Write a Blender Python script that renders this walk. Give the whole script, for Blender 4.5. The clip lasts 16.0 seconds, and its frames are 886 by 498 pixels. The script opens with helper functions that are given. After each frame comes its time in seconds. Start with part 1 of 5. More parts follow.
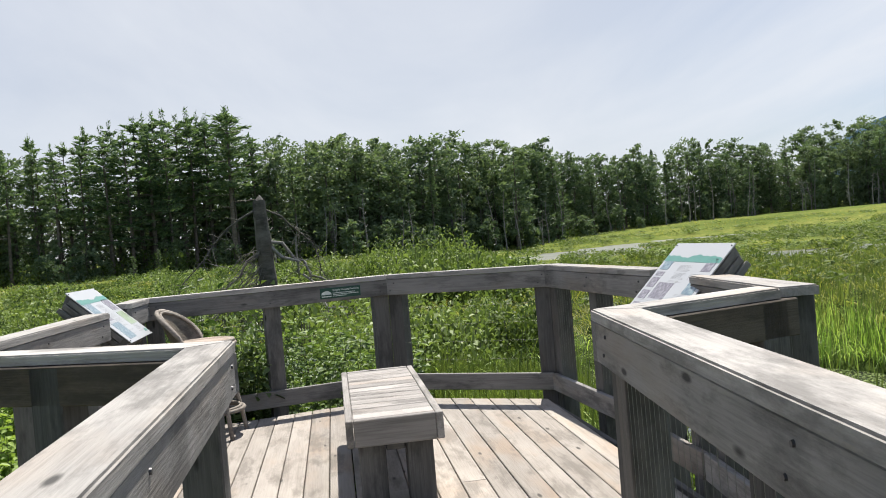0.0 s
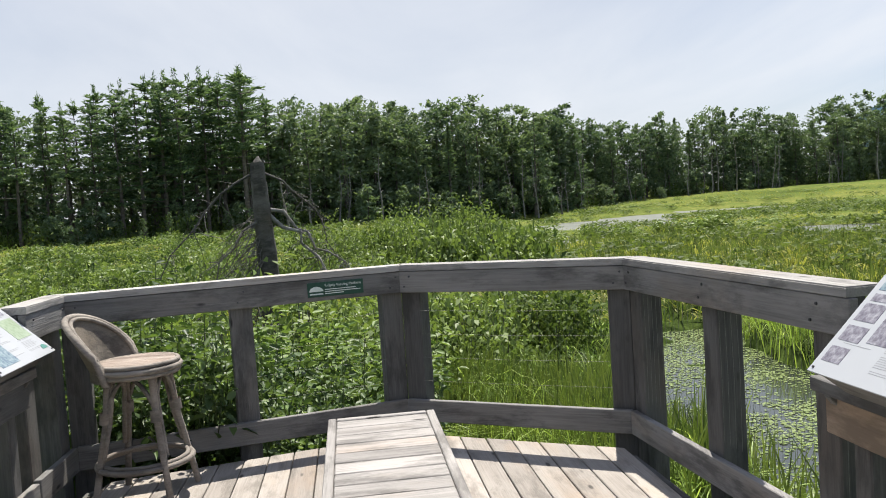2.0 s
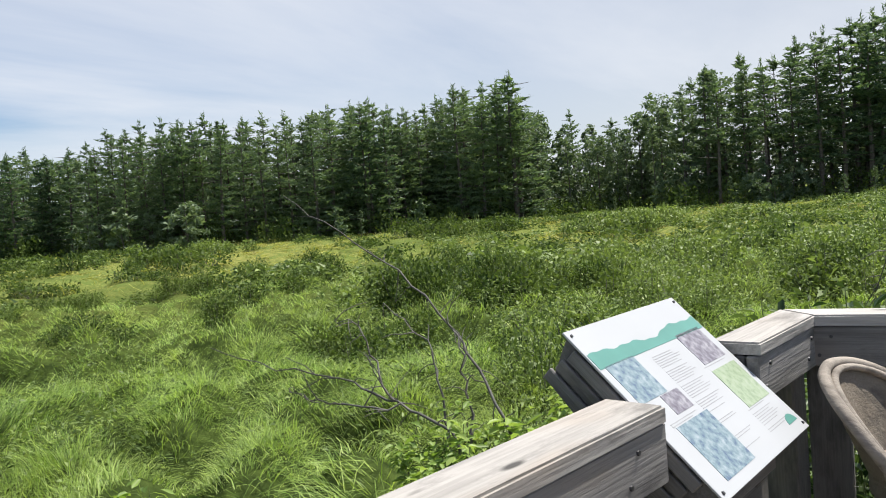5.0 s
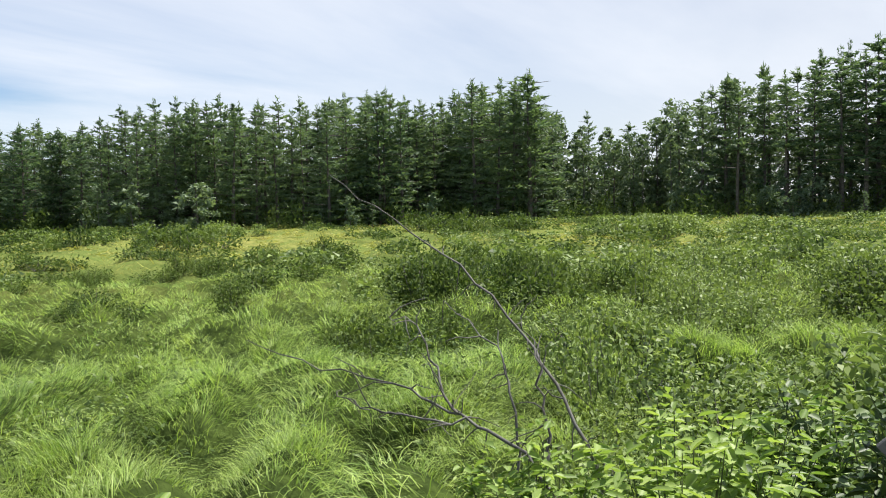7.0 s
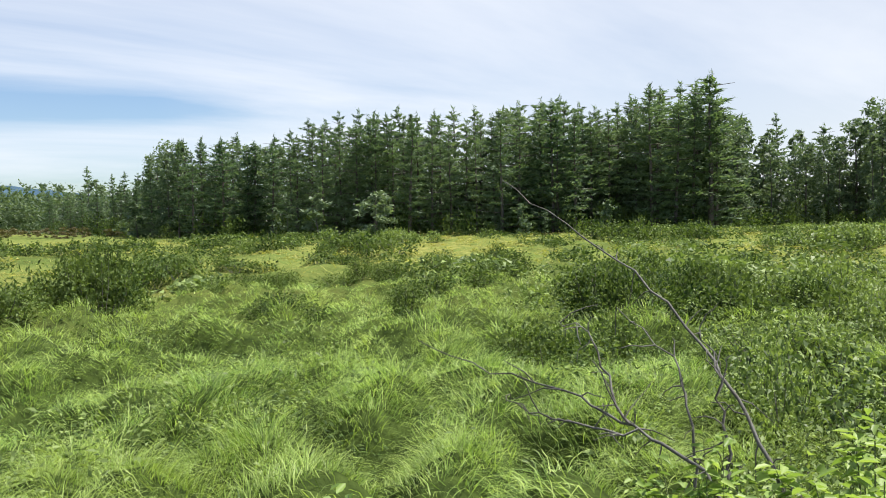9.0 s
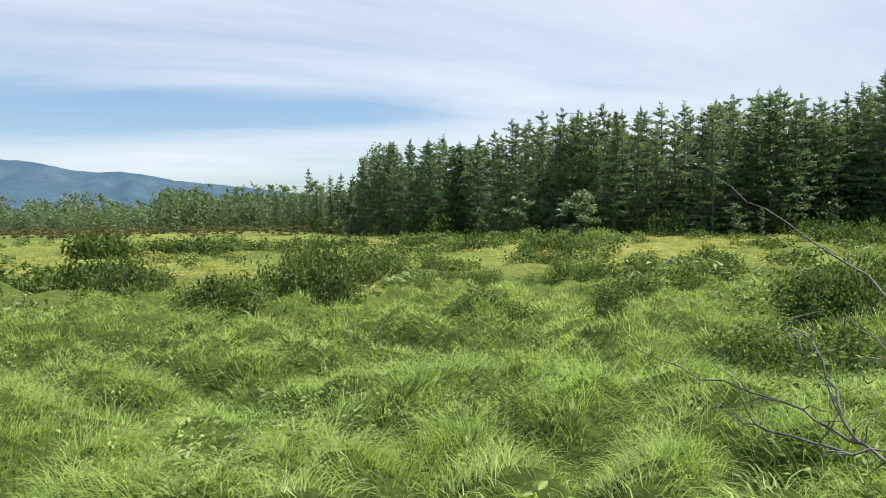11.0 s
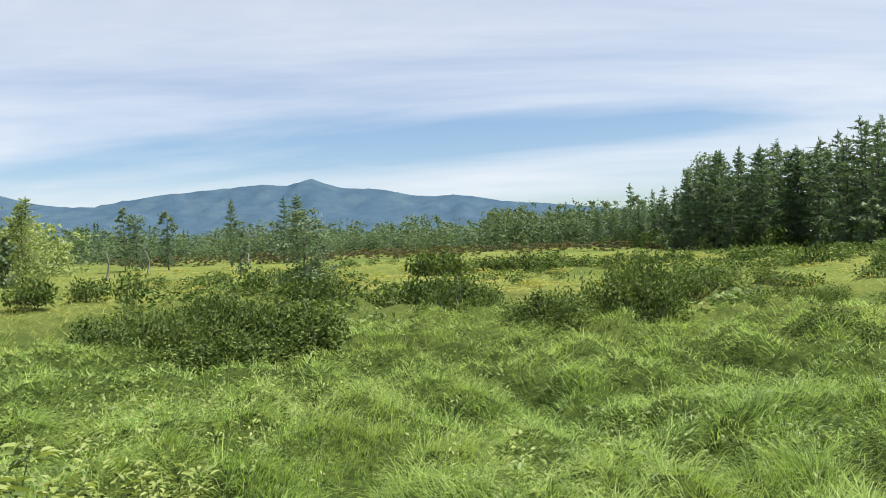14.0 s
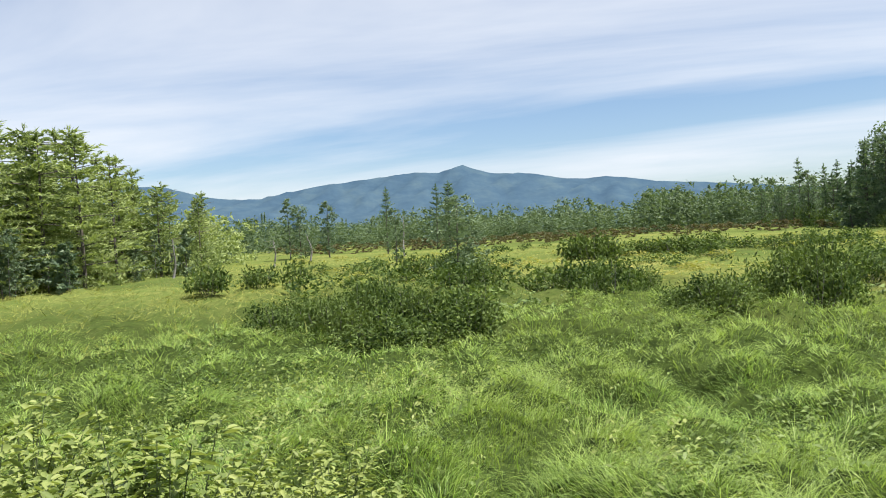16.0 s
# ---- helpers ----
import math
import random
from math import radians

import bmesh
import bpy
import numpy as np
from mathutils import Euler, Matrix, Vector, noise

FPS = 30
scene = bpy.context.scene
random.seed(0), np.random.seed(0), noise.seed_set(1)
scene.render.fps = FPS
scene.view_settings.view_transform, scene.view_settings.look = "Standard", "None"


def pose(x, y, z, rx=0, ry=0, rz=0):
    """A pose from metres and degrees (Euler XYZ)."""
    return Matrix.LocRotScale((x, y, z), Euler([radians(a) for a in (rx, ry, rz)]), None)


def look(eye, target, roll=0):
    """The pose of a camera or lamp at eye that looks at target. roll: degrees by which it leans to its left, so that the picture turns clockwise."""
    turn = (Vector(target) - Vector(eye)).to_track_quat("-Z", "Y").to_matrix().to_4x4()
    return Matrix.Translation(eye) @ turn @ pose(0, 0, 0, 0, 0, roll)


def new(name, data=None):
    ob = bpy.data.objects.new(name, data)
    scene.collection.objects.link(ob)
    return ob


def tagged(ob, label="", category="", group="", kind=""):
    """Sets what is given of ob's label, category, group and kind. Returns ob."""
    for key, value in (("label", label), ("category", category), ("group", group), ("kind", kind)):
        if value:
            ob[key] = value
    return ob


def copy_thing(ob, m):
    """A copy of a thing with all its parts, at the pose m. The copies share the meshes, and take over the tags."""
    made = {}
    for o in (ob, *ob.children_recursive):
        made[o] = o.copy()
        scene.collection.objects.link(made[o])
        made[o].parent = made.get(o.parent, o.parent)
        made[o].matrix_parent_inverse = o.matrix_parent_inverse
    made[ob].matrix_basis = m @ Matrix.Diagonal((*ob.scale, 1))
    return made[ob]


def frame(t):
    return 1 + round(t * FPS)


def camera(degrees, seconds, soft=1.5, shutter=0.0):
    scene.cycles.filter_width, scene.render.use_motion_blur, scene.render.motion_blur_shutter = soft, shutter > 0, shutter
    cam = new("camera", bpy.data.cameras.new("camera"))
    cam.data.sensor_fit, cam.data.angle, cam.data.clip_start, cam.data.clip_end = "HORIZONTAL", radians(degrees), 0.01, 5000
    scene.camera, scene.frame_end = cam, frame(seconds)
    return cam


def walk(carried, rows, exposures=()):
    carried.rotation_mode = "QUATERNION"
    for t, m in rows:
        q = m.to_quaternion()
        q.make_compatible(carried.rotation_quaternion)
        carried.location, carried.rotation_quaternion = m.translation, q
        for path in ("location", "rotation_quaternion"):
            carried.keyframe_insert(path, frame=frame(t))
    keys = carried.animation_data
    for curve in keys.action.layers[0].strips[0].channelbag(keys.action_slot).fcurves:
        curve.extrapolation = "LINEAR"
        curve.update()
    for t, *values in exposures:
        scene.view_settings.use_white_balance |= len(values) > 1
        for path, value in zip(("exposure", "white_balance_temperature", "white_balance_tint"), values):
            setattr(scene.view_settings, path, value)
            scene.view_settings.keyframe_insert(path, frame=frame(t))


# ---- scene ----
cam = camera(57.9, 16.0, 1.0)
PATH = [
    (0, (-0.01, -0.059, 1.369), (0.265, 1.922, 1.341), -4.8),
    (0.5, (0.045, 0.438, 1.394), (0.322, 2.419, 1.379), -4.9),
    (1, (0.07, 0.914, 1.419), (0.372, 2.891, 1.391), -5.2),
    (1.5, (0.158, 1.403, 1.448), (0.447, 3.381, 1.386), -4.6),
    (2, (0.142, 1.877, 1.451), (0.373, 3.861, 1.342), -3.8),
    (2.5, (0.174, 2.273, 1.474), (0.363, 4.262, 1.385), -4.2),
    (3, (0.171, 2.645, 1.492), (0.119, 4.642, 1.411), -4.0),
    (3.5, (0.015, 2.977, 1.528), (-0.396, 4.933, 1.455), -4.9),
    (4, (-0.123, 3.302, 1.544), (-0.958, 5.118, 1.49), -4.7),
    (4.5, (-0.373, 3.576, 1.53), (-1.573, 5.174, 1.457), -5.0),
    (4.7, (-0.495, 3.657, 1.538), (-1.766, 5.199, 1.452), -5.5),
    (7, (-1.5, 4.0, 1.507), (-2.802, 5.515, 1.405), -1.39),
    (7.5, (-1.508, 4.017, 1.513), (-2.833, 5.512, 1.412), -1.2),
    (8, (-1.509, 4.02, 1.514), (-2.902, 5.453, 1.417), -1.43),
    (8.5, (-1.514, 4.028, 1.488), (-3.015, 5.347, 1.403), -1.39),
    (11, (-1.521, 4.004, 1.471), (-3.365, 4.775, 1.406), -0.88),
    (11.5, (-1.524, 4.003, 1.484), (-3.421, 4.631, 1.412), -1.05),
    (12, (-1.53, 4.003, 1.488), (-3.474, 4.47, 1.427), -0.93),
    (12.5, (-1.532, 4.002, 1.489), (-3.506, 4.321, 1.452), -1.41),
    (13, (-1.532, 3.997, 1.487), (-3.523, 4.188, 1.473), -1.67),
    (13.5, (-1.527, 3.984, 1.482), (-3.526, 4.069, 1.477), -1.73),
    (14, (-1.523, 3.975, 1.493), (-3.523, 3.975, 1.488), -2.17),
    (14.5, (-1.513, 3.961, 1.497), (-3.511, 3.876, 1.483), -2.71),
    (15, (-1.511, 3.948, 1.498), (-3.503, 3.769, 1.477), -3.06),
    (15.5, (-1.505, 3.942, 1.489), (-3.484, 3.651, 1.466), -3.21),
    (16, (-1.509, 3.934, 1.512), (-3.473, 3.558, 1.486), -3.26),
]
EXPOSURES = [(0.0, 0.74), (1.0, 0.70), (1.6, 0.72), (2.5, 0.88), (3.2, 0.80), (4.7, 0.76), (7.0, 0.97), (8.5, 0.99), (11.0, 0.92), (13.5, 0.87), (16.0, 0.93)]
walk(cam, [(t, look(eye, target, roll)) for t, eye, target, roll in PATH], EXPOSURES)

# ---- light: hazy summer sky with thin cloud, one sun ahead of the deck ----
SUN_AZ, SUN_EL = 18.0, 64.0  # degrees to the right of +y, and above the horizon
sun_dir = Vector((math.sin(radians(SUN_AZ)) * math.cos(radians(SUN_EL)), math.cos(radians(SUN_AZ)) * math.cos(radians(SUN_EL)), math.sin(radians(SUN_EL))))
sun = new("sun", bpy.data.lights.new("sun", "SUN"))
sun.data.energy, sun.data.angle, sun.data.color = 5.0, radians(0.6), (1.0, 0.95, 0.86)
sun.matrix_world = look(sun_dir * 60, (0, 0, 0))

world = bpy.data.worlds.new("world")
scene.world = world
world.use_nodes = True
wn, wl = world.node_tree.nodes, world.node_tree.links
wn.clear()


def wnode(kind, **values):
    n = wn.new(kind)
    for k, v in values.items():
        n.inputs[k].default_value = v
    return n


sky = wn.new("ShaderNodeTexSky")
sky.sky_type, sky.sun_disc = "NISHITA", False
sky.sun_elevation, sky.sun_rotation = radians(SUN_EL), radians(SUN_AZ)
sky.air_density, sky.dust_density, sky.ozone_density = 1.0, 0.5, 1.5
coord = wn.new("ShaderNodeTexCoord")
sep = wn.new("ShaderNodeSeparateXYZ")
wl.new(coord.outputs["Generated"], sep.inputs[0])
lift = wn.new("ShaderNodeMath")
lift.operation, lift.inputs[1].default_value = "ADD", 0.16
wl.new(sep.outputs["Z"], lift.inputs[0])
flat = []
for axis in ("X", "Y"):
    d = wn.new("ShaderNodeMath")
    d.operation = "DIVIDE"
    wl.new(sep.outputs[axis], d.inputs[0])
    wl.new(lift.outputs[0], d.inputs[1])
    flat.append(d)
comb = wn.new("ShaderNodeCombineXYZ")
wl.new(flat[0].outputs[0], comb.inputs[0])
wl.new(flat[1].outputs[0], comb.inputs[1])
stretch = wn.new("ShaderNodeMapping")
stretch.inputs["Rotation"].default_value = (0, 0, radians(-22))
stretch.inputs["Scale"].default_value = (1.0, 0.36, 1.0)
wl.new(comb.outputs[0], stretch.inputs[0])
cloud = wnode("ShaderNodeTexNoise", Scale=0.85, Detail=7.0, Roughness=0.55, Distortion=0.5)
wl.new(stretch.outputs[0], cloud.inputs["Vector"])
cover = wn.new("ShaderNodeValToRGB")
cover.color_ramp.elements[0].position, cover.color_ramp.elements[1].position = 0.40, 0.72
wl.new(cloud.outputs["Fac"], cover.inputs[0])
# haze thickens towards the sun's side
veil = wn.new("ShaderNodeMapRange")
veil.inputs["From Min"].default_value, veil.inputs["From Max"].default_value = 0.30, 0.95
veil.inputs["To Min"].default_value, veil.inputs["To Max"].default_value = 0.0, 0.78
wl.new(sep.outputs["Y"], veil.inputs["Value"])
thin = wn.new("ShaderNodeMath")
thin.operation, thin.inputs[1].default_value = "MULTIPLY", 0.95
wl.new(cover.outputs[0], thin.inputs[0])
dim = wn.new("ShaderNodeMix")
dim.data_type, dim.blend_type = "RGBA", "MULTIPLY"
dim.inputs["Factor"].default_value = 1.0
wl.new(sky.outputs[0], dim.inputs["A"])
dim.inputs["B"].default_value = (0.063, 0.067, 0.074, 1)
blend = wn.new("ShaderNodeMix")
blend.data_type = "RGBA"
wl.new(veil.outputs[0], blend.inputs["Factor"])
wl.new(dim.outputs["Result"], blend.inputs["A"])
blend.inputs["B"].default_value = (0.428, 0.440, 0.466, 1)
streak = wn.new("ShaderNodeMix")
streak.data_type = "RGBA"
wl.new(thin.outputs[0], streak.inputs["Factor"])
wl.new(blend.outputs["Result"], streak.inputs["A"])
streak.inputs["B"].default_value = (0.500, 0.520, 0.556, 1)
back = wn.new("ShaderNodeBackground")
back.inputs["Strength"].default_value = 1.0
wl.new(streak.outputs["Result"], back.inputs[0])
wout = wn.new("ShaderNodeOutputWorld")
wl.new(back.outputs[0], wout.inputs[0])


# ---- materials ----
def material(name, rough=0.7):
    m = bpy.data.materials.new(name)
    m.use_nodes = True
    b = m.node_tree.nodes["Principled BSDF"]
    b.inputs["Roughness"].default_value = rough
    return m, m.node_tree.nodes, m.node_tree.links, b


def noise_of(nodes, links, source, scale, detail=4.0, stretched=(1, 1, 1), rough=0.55):
    mp = nodes.new("ShaderNodeMapping")
    mp.inputs["Scale"].default_value = stretched
    links.new(source, mp.inputs[0])
    n = nodes.new("ShaderNodeTexNoise")
    n.inputs["Scale"].default_value, n.inputs["Detail"].default_value, n.inputs["Roughness"].default_value = scale, detail, rough
    links.new(mp.outputs[0], n.inputs["Vector"])
    return n.outputs["Fac"]


def ramp(nodes, links, fac, stops):
    r = nodes.new("ShaderNodeValToRGB")
    e = r.color_ramp.elements
    while len(e) < len(stops):
        e.new(0.5)
    for k, (p, c) in enumerate(stops):
        e[k].position, e[k].color = p, (*c, 1)
    links.new(fac, r.inputs[0])
    return r.outputs[0]


def mixed(nodes, links, fac, a, b, blend_type="MIX"):
    m = nodes.new("ShaderNodeMix")
    m.data_type, m.blend_type = "RGBA", blend_type
    for key, v in (("Factor", fac), ("A", a), ("B", b)):
        if isinstance(v, (int, float)):
            m.inputs[key].default_value = v
        elif isinstance(v, tuple):
            m.inputs[key].default_value = (*v, 1)
        else:
            links.new(v, m.inputs[key])
    return m.outputs["Result"]


def bump(nodes, links, bsdf, height, strength=0.3, distance=0.01):
    b = nodes.new("ShaderNodeBump")
    b.inputs["Strength"].default_value, b.inputs["Distance"].default_value = strength, distance
    links.new(height, b.inputs["Height"])
    links.new(b.outputs[0], bsdf.inputs["Normal"])


def weathered_wood(name, dark, mid, light, knots=True):
    """Sun-greyed softwood; the grain runs along each board's own x."""
    m, n, l, b = material(name, 0.82)
    tc = n.new("ShaderNodeTexCoord").outputs["Object"]
    info = n.new("ShaderNodeObjectInfo")
    shift = n.new("ShaderNodeVectorMath")
    shift.operation = "ADD"
    far = n.new("ShaderNodeMath")
    far.operation, far.inputs[1].default_value = "MULTIPLY", 37.0
    l.new(info.outputs["Random"], far.inputs[0])
    l.new(tc, shift.inputs[0])
    l.new(far.outputs[0], shift.inputs[1])
    p = shift.outputs[0]
    grain = noise_of(n, l, p, 9.0, 6.0, (0.5, 14, 14), 0.6)
    broad = noise_of(n, l, p, 2.6, 5.0, (0.8, 2.2, 2.2))
    streak = noise_of(n, l, p, 3.0, 3.0, (0.35, 8, 8))
    half = tuple(0.55 * a + 0.45 * c for a, c in zip(dark, mid))
    pale = tuple(0.55 * a + 0.45 * c for a, c in zip(light, mid))
    c = ramp(n, l, grain, [(0.28, half), (0.5, mid), (0.78, pale)])
    c = mixed(n, l, ramp(n, l, broad, [(0.42, (0, 0, 0)), (0.66, (0.55, 0.55, 0.55))]), c, light)
    rust = noise_of(n, l, p, 1.7, 4.0, (0.7, 1.6, 1.6))
    c = mixed(n, l, ramp(n, l, rust, [(0.52, (0, 0, 0)), (0.72, (0.6, 0.6, 0.6))]), c, (mid[0] * 1.12, mid[1] * 0.90, mid[2] * 0.70))
    c = mixed(n, l, ramp(n, l, streak, [(0.56, (0, 0, 0)), (0.72, (0.45, 0.45, 0.45))]), c, dark)
    stain = noise_of(n, l, p, 3.4, 7.0, (0.55, 1.7, 1.7), 0.68)
    c = mixed(n, l, ramp(n, l, stain, [(0.50, (0, 0, 0)), (0.62, (0.72, 0.72, 0.72))]), c, tuple(0.8 * q for q in dark))
    if knots:
        mp = n.new("ShaderNodeMapping")
        mp.inputs["Scale"].default_value = (2.3, 7.0, 7.0)
        l.new(p, mp.inputs[0])
        v = n.new("ShaderNodeTexVoronoi")
        v.inputs["Scale"].default_value = 1.0
        l.new(mp.outputs[0], v.inputs["Vector"])
        k = ramp(n, l, v.outputs["Distance"], [(0.05, (1, 1, 1)), (0.10, (0, 0, 0))])
        c = mixed(n, l, k, c, tuple(0.35 * q for q in dark))
    tone = n.new("ShaderNodeMapRange")
    tone.inputs["To Min"].default_value, tone.inputs["To Max"].default_value = 0.78, 1.16
    l.new(info.outputs["Random"], tone.inputs["Value"])
    hsv = n.new("ShaderNodeHueSaturation")
    l.new(c, hsv.inputs["Color"])
    l.new(tone.outputs[0], hsv.inputs["Value"])
    l.new(hsv.outputs[0], b.inputs["Base Color"])
    bump(n, l, b, grain, 0.6, 0.005)
    return m


def plain(name, colour, rough=0.6, metal=0.0, vary=0.12, scale=20.0):
    m, n, l, b = material(name, rough)
    tc = n.new("ShaderNodeTexCoord").outputs["Object"]
    f = noise_of(n, l, tc, scale, 4.0)
    l.new(ramp(n, l, f, [(0.3, tuple(q * (1 - vary) for q in colour)), (0.7, tuple(min(1, q * (1 + vary)) for q in colour))]), b.inputs["Base Color"])
    b.inputs["Metallic"].default_value = metal
    bump(n, l, b, f, 0.08, 0.003)
    return m


def foliage(name, dark, mid, light, patch=0.15, passing=0.45, rough=0.55, dry=None, sheen=0.22):
    """Leaves and blades: each island its own shade, broad patches over them, light passing through."""
    m, n, l, b = material(name, rough)
    geo = n.new("ShaderNodeNewGeometry")
    c = ramp(n, l, geo.outputs["Random Per Island"], [(0.0, dark), (0.5, mid), (1.0, light)])
    big = noise_of(n, l, geo.outputs["Position"], patch, 3.0)
    c = mixed(n, l, ramp(n, l, big, [(0.38, (0, 0, 0)), (0.62, (0.55, 0.55, 0.55))]), c, dry if dry else light)
    l.new(c, b.inputs["Base Color"])
    b.inputs["Specular IOR Level"].default_value = sheen
    t = n.new("ShaderNodeBsdfTranslucent")
    warm = mixed(n, l, 1.0, c, (1.15, 1.2, 0.6), "MULTIPLY")
    l.new(warm, t.inputs["Color"])
    mix = n.new("ShaderNodeMixShader")
    mix.inputs[0].default_value = passing
    l.new(b.outputs[0], mix.inputs[1])
    l.new(t.outputs[0], mix.inputs[2])
    l.new(mix.outputs[0], n["Material Output"].inputs["Surface"])
    return m


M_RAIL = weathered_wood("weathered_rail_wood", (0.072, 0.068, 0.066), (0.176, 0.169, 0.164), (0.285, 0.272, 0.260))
# caps are paler than the face boards
M_CAP = weathered_wood("pale_cap_wood", (0.150, 0.141, 0.133), (0.305, 0.291, 0.277), (0.440, 0.420, 0.398))
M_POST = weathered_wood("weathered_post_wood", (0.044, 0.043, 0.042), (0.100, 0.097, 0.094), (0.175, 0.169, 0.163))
M_DECK = weathered_wood("weathered_deck_wood", (0.190, 0.166, 0.143), (0.298, 0.266, 0.236), (0.400, 0.364, 0.328))
M_BENCH = weathered_wood("weathered_bench_wood", (0.120, 0.110, 0.102), (0.268, 0.250, 0.236), (0.385, 0.362, 0.343))
M_FRESH = weathered_wood("unweathered_wood", (0.18, 0.13, 0.09), (0.30, 0.22, 0.155), (0.40, 0.31, 0.23))
M_BOX = weathered_wood("dark_box_wood", (0.060, 0.057, 0.055), (0.140, 0.136, 0.132), (0.230, 0.224, 0.218), False)
M_SHADED_BROWN = weathered_wood("shaded_stained_wood", (0.040, 0.032, 0.025), (0.085, 0.068, 0.052), (0.140, 0.115, 0.090))
M_WIRE = plain("galvanised_wire", (0.20, 0.20, 0.18), 0.6, 0.3)
M_PANEL = plain("white_panel", (0.395, 0.408, 0.430), 0.3, 0.0, 0.03, 3.0)
M_TEAL = plain("teal_print", (0.085, 0.235, 0.205), 0.35, 0.0, 0.1, 6.0)
M_INK = plain("grey_print", (0.27, 0.275, 0.29), 0.3)
M_GREEN_SIGN = plain("dark_green_enamel", (0.012, 0.06, 0.04), 0.35)
M_LETTER = plain("pale_lettering", (0.62, 0.68, 0.64), 0.5)
M_BOLT = plain("dark_steel", (0.08, 0.08, 0.085), 0.45, 0.8)
M_PICTURE = {}
for key, a, c, d in (("blue", (0.07, 0.11, 0.19), (0.17, 0.24, 0.27), (0.30, 0.35, 0.40)), ("grey", (0.10, 0.09, 0.12), (0.19, 0.18, 0.215), (0.34, 0.34, 0.37)),
                     ("green", (0.20, 0.26, 0.17), (0.27, 0.34, 0.23), (0.33, 0.38, 0.29)), ("plum", (0.13, 0.07, 0.14), (0.27, 0.17, 0.26), (0.40, 0.33, 0.38))):
    pm, pn, pl, pb = material("picture_" + key, 0.35)
    pf = noise_of(pn, pl, pn.new("ShaderNodeTexCoord").outputs["Object"], 46.0, 7.0)
    pl.new(ramp(pn, pl, pf, [(0.36, a), (0.5, c), (0.68, d)]), pb.inputs["Base Color"])
    M_PICTURE[key] = pm
M_RATTAN = weathered_wood("weathered_rattan", (0.098, 0.083, 0.070), (0.205, 0.178, 0.152), (0.310, 0.275, 0.240), False)
M_CANE = weathered_wood("pale_cane", (0.27, 0.205, 0.165), (0.46, 0.375, 0.315), (0.58, 0.50, 0.43), False)
M_WICKER = weathered_wood("grey_wicker", (0.068, 0.060, 0.050), (0.144, 0.124, 0.100), (0.232, 0.200, 0.168), False)
M_BARK = weathered_wood("dead_bark", (0.03, 0.028, 0.025), (0.085, 0.078, 0.07), (0.2, 0.19, 0.18), False)
M_TRUNK = weathered_wood("living_bark", (0.04, 0.034, 0.028), (0.09, 0.078, 0.065), (0.16, 0.145, 0.13), False)
M_DEADWOOD = weathered_wood("bleached_deadwood", (0.11, 0.105, 0.10), (0.2, 0.195, 0.185), (0.3, 0.29, 0.28), False)
M_TWIG = weathered_wood("grey_twig", (0.035, 0.033, 0.030), (0.090, 0.086, 0.079), (0.20, 0.195, 0.183), False)
M_STEM = plain("green_brown_stem", (0.100, 0.130, 0.050), 0.7)

M_GRASS = foliage("marsh_grass", (0.030, 0.068, 0.015), (0.228, 0.372, 0.078), (0.560, 0.690, 0.230), 0.30, 0.47, 0.40, (0.320, 0.400, 0.105), 0.30)
M_FARGRASS = foliage("far_meadow_grass", (0.044, 0.080, 0.020), (0.195, 0.240, 0.066), (0.390, 0.390, 0.115), 0.045, 0.44, 0.6, (0.375, 0.335, 0.095))
M_REED = foliage("pond_reeds", (0.050, 0.080, 0.026), (0.098, 0.146, 0.040), (0.165, 0.205, 0.066), 0.3, 0.45)
M_LEAF = foliage("broad_leaves", (0.028, 0.064, 0.021), (0.084, 0.150, 0.042), (0.215, 0.298, 0.095), 0.5, 0.32, 0.5)
M_OPEN = foliage("bright_broad_leaves", (0.055, 0.115, 0.027), (0.160, 0.262, 0.056), (0.330, 0.430, 0.125), 0.5, 0.4, 0.45)
M_LEAF_SHADED = foliage("shaded_broad_leaves", (0.022, 0.048, 0.018), (0.056, 0.098, 0.034), (0.130, 0.185, 0.070), 0.6, 0.26, 0.45)
M_PALE = foliage("pale_leaves", (0.085, 0.130, 0.035), (0.185, 0.245, 0.066), (0.330, 0.375, 0.130), 0.5, 0.34, 0.5)
M_HOLLOW_SHADE = foliage("hollow_shade_sedge", (0.020, 0.044, 0.012), (0.044, 0.082, 0.020), (0.090, 0.145, 0.038), 0.4, 0.35, 0.5)
M_SHRUB = foliage("shrub_leaves", (0.016, 0.038, 0.012), (0.050, 0.088, 0.024), (0.135, 0.185, 0.056), 0.4, 0.34, 0.6, None, 0.10)
M_ALDER = foliage("alder_leaves", (0.026, 0.054, 0.017), (0.104, 0.162, 0.046), (0.250, 0.325, 0.110), 0.12, 0.32, 0.5, None, 0.2)
# pine, wood-depth and tree greens carry the distance haze as added blue
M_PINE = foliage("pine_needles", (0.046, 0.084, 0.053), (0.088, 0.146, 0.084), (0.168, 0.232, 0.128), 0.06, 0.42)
# sunlight on the left wood is put into this lighter, yellower green
M_SUNLIT = foliage("sunlit_needles", (0.088, 0.134, 0.054), (0.190, 0.248, 0.092), (0.330, 0.385, 0.155), 0.08, 0.38)
M_WOOD_SHADE = foliage("wood_depth_shade", (0.044, 0.068, 0.052), (0.074, 0.104, 0.074), (0.112, 0.148, 0.100), 0.08, 0.3)
M_BROAD = foliage("tree_leaves", (0.056, 0.096, 0.060), (0.107, 0.162, 0.097), (0.188, 0.246, 0.149), 0.07, 0.36)
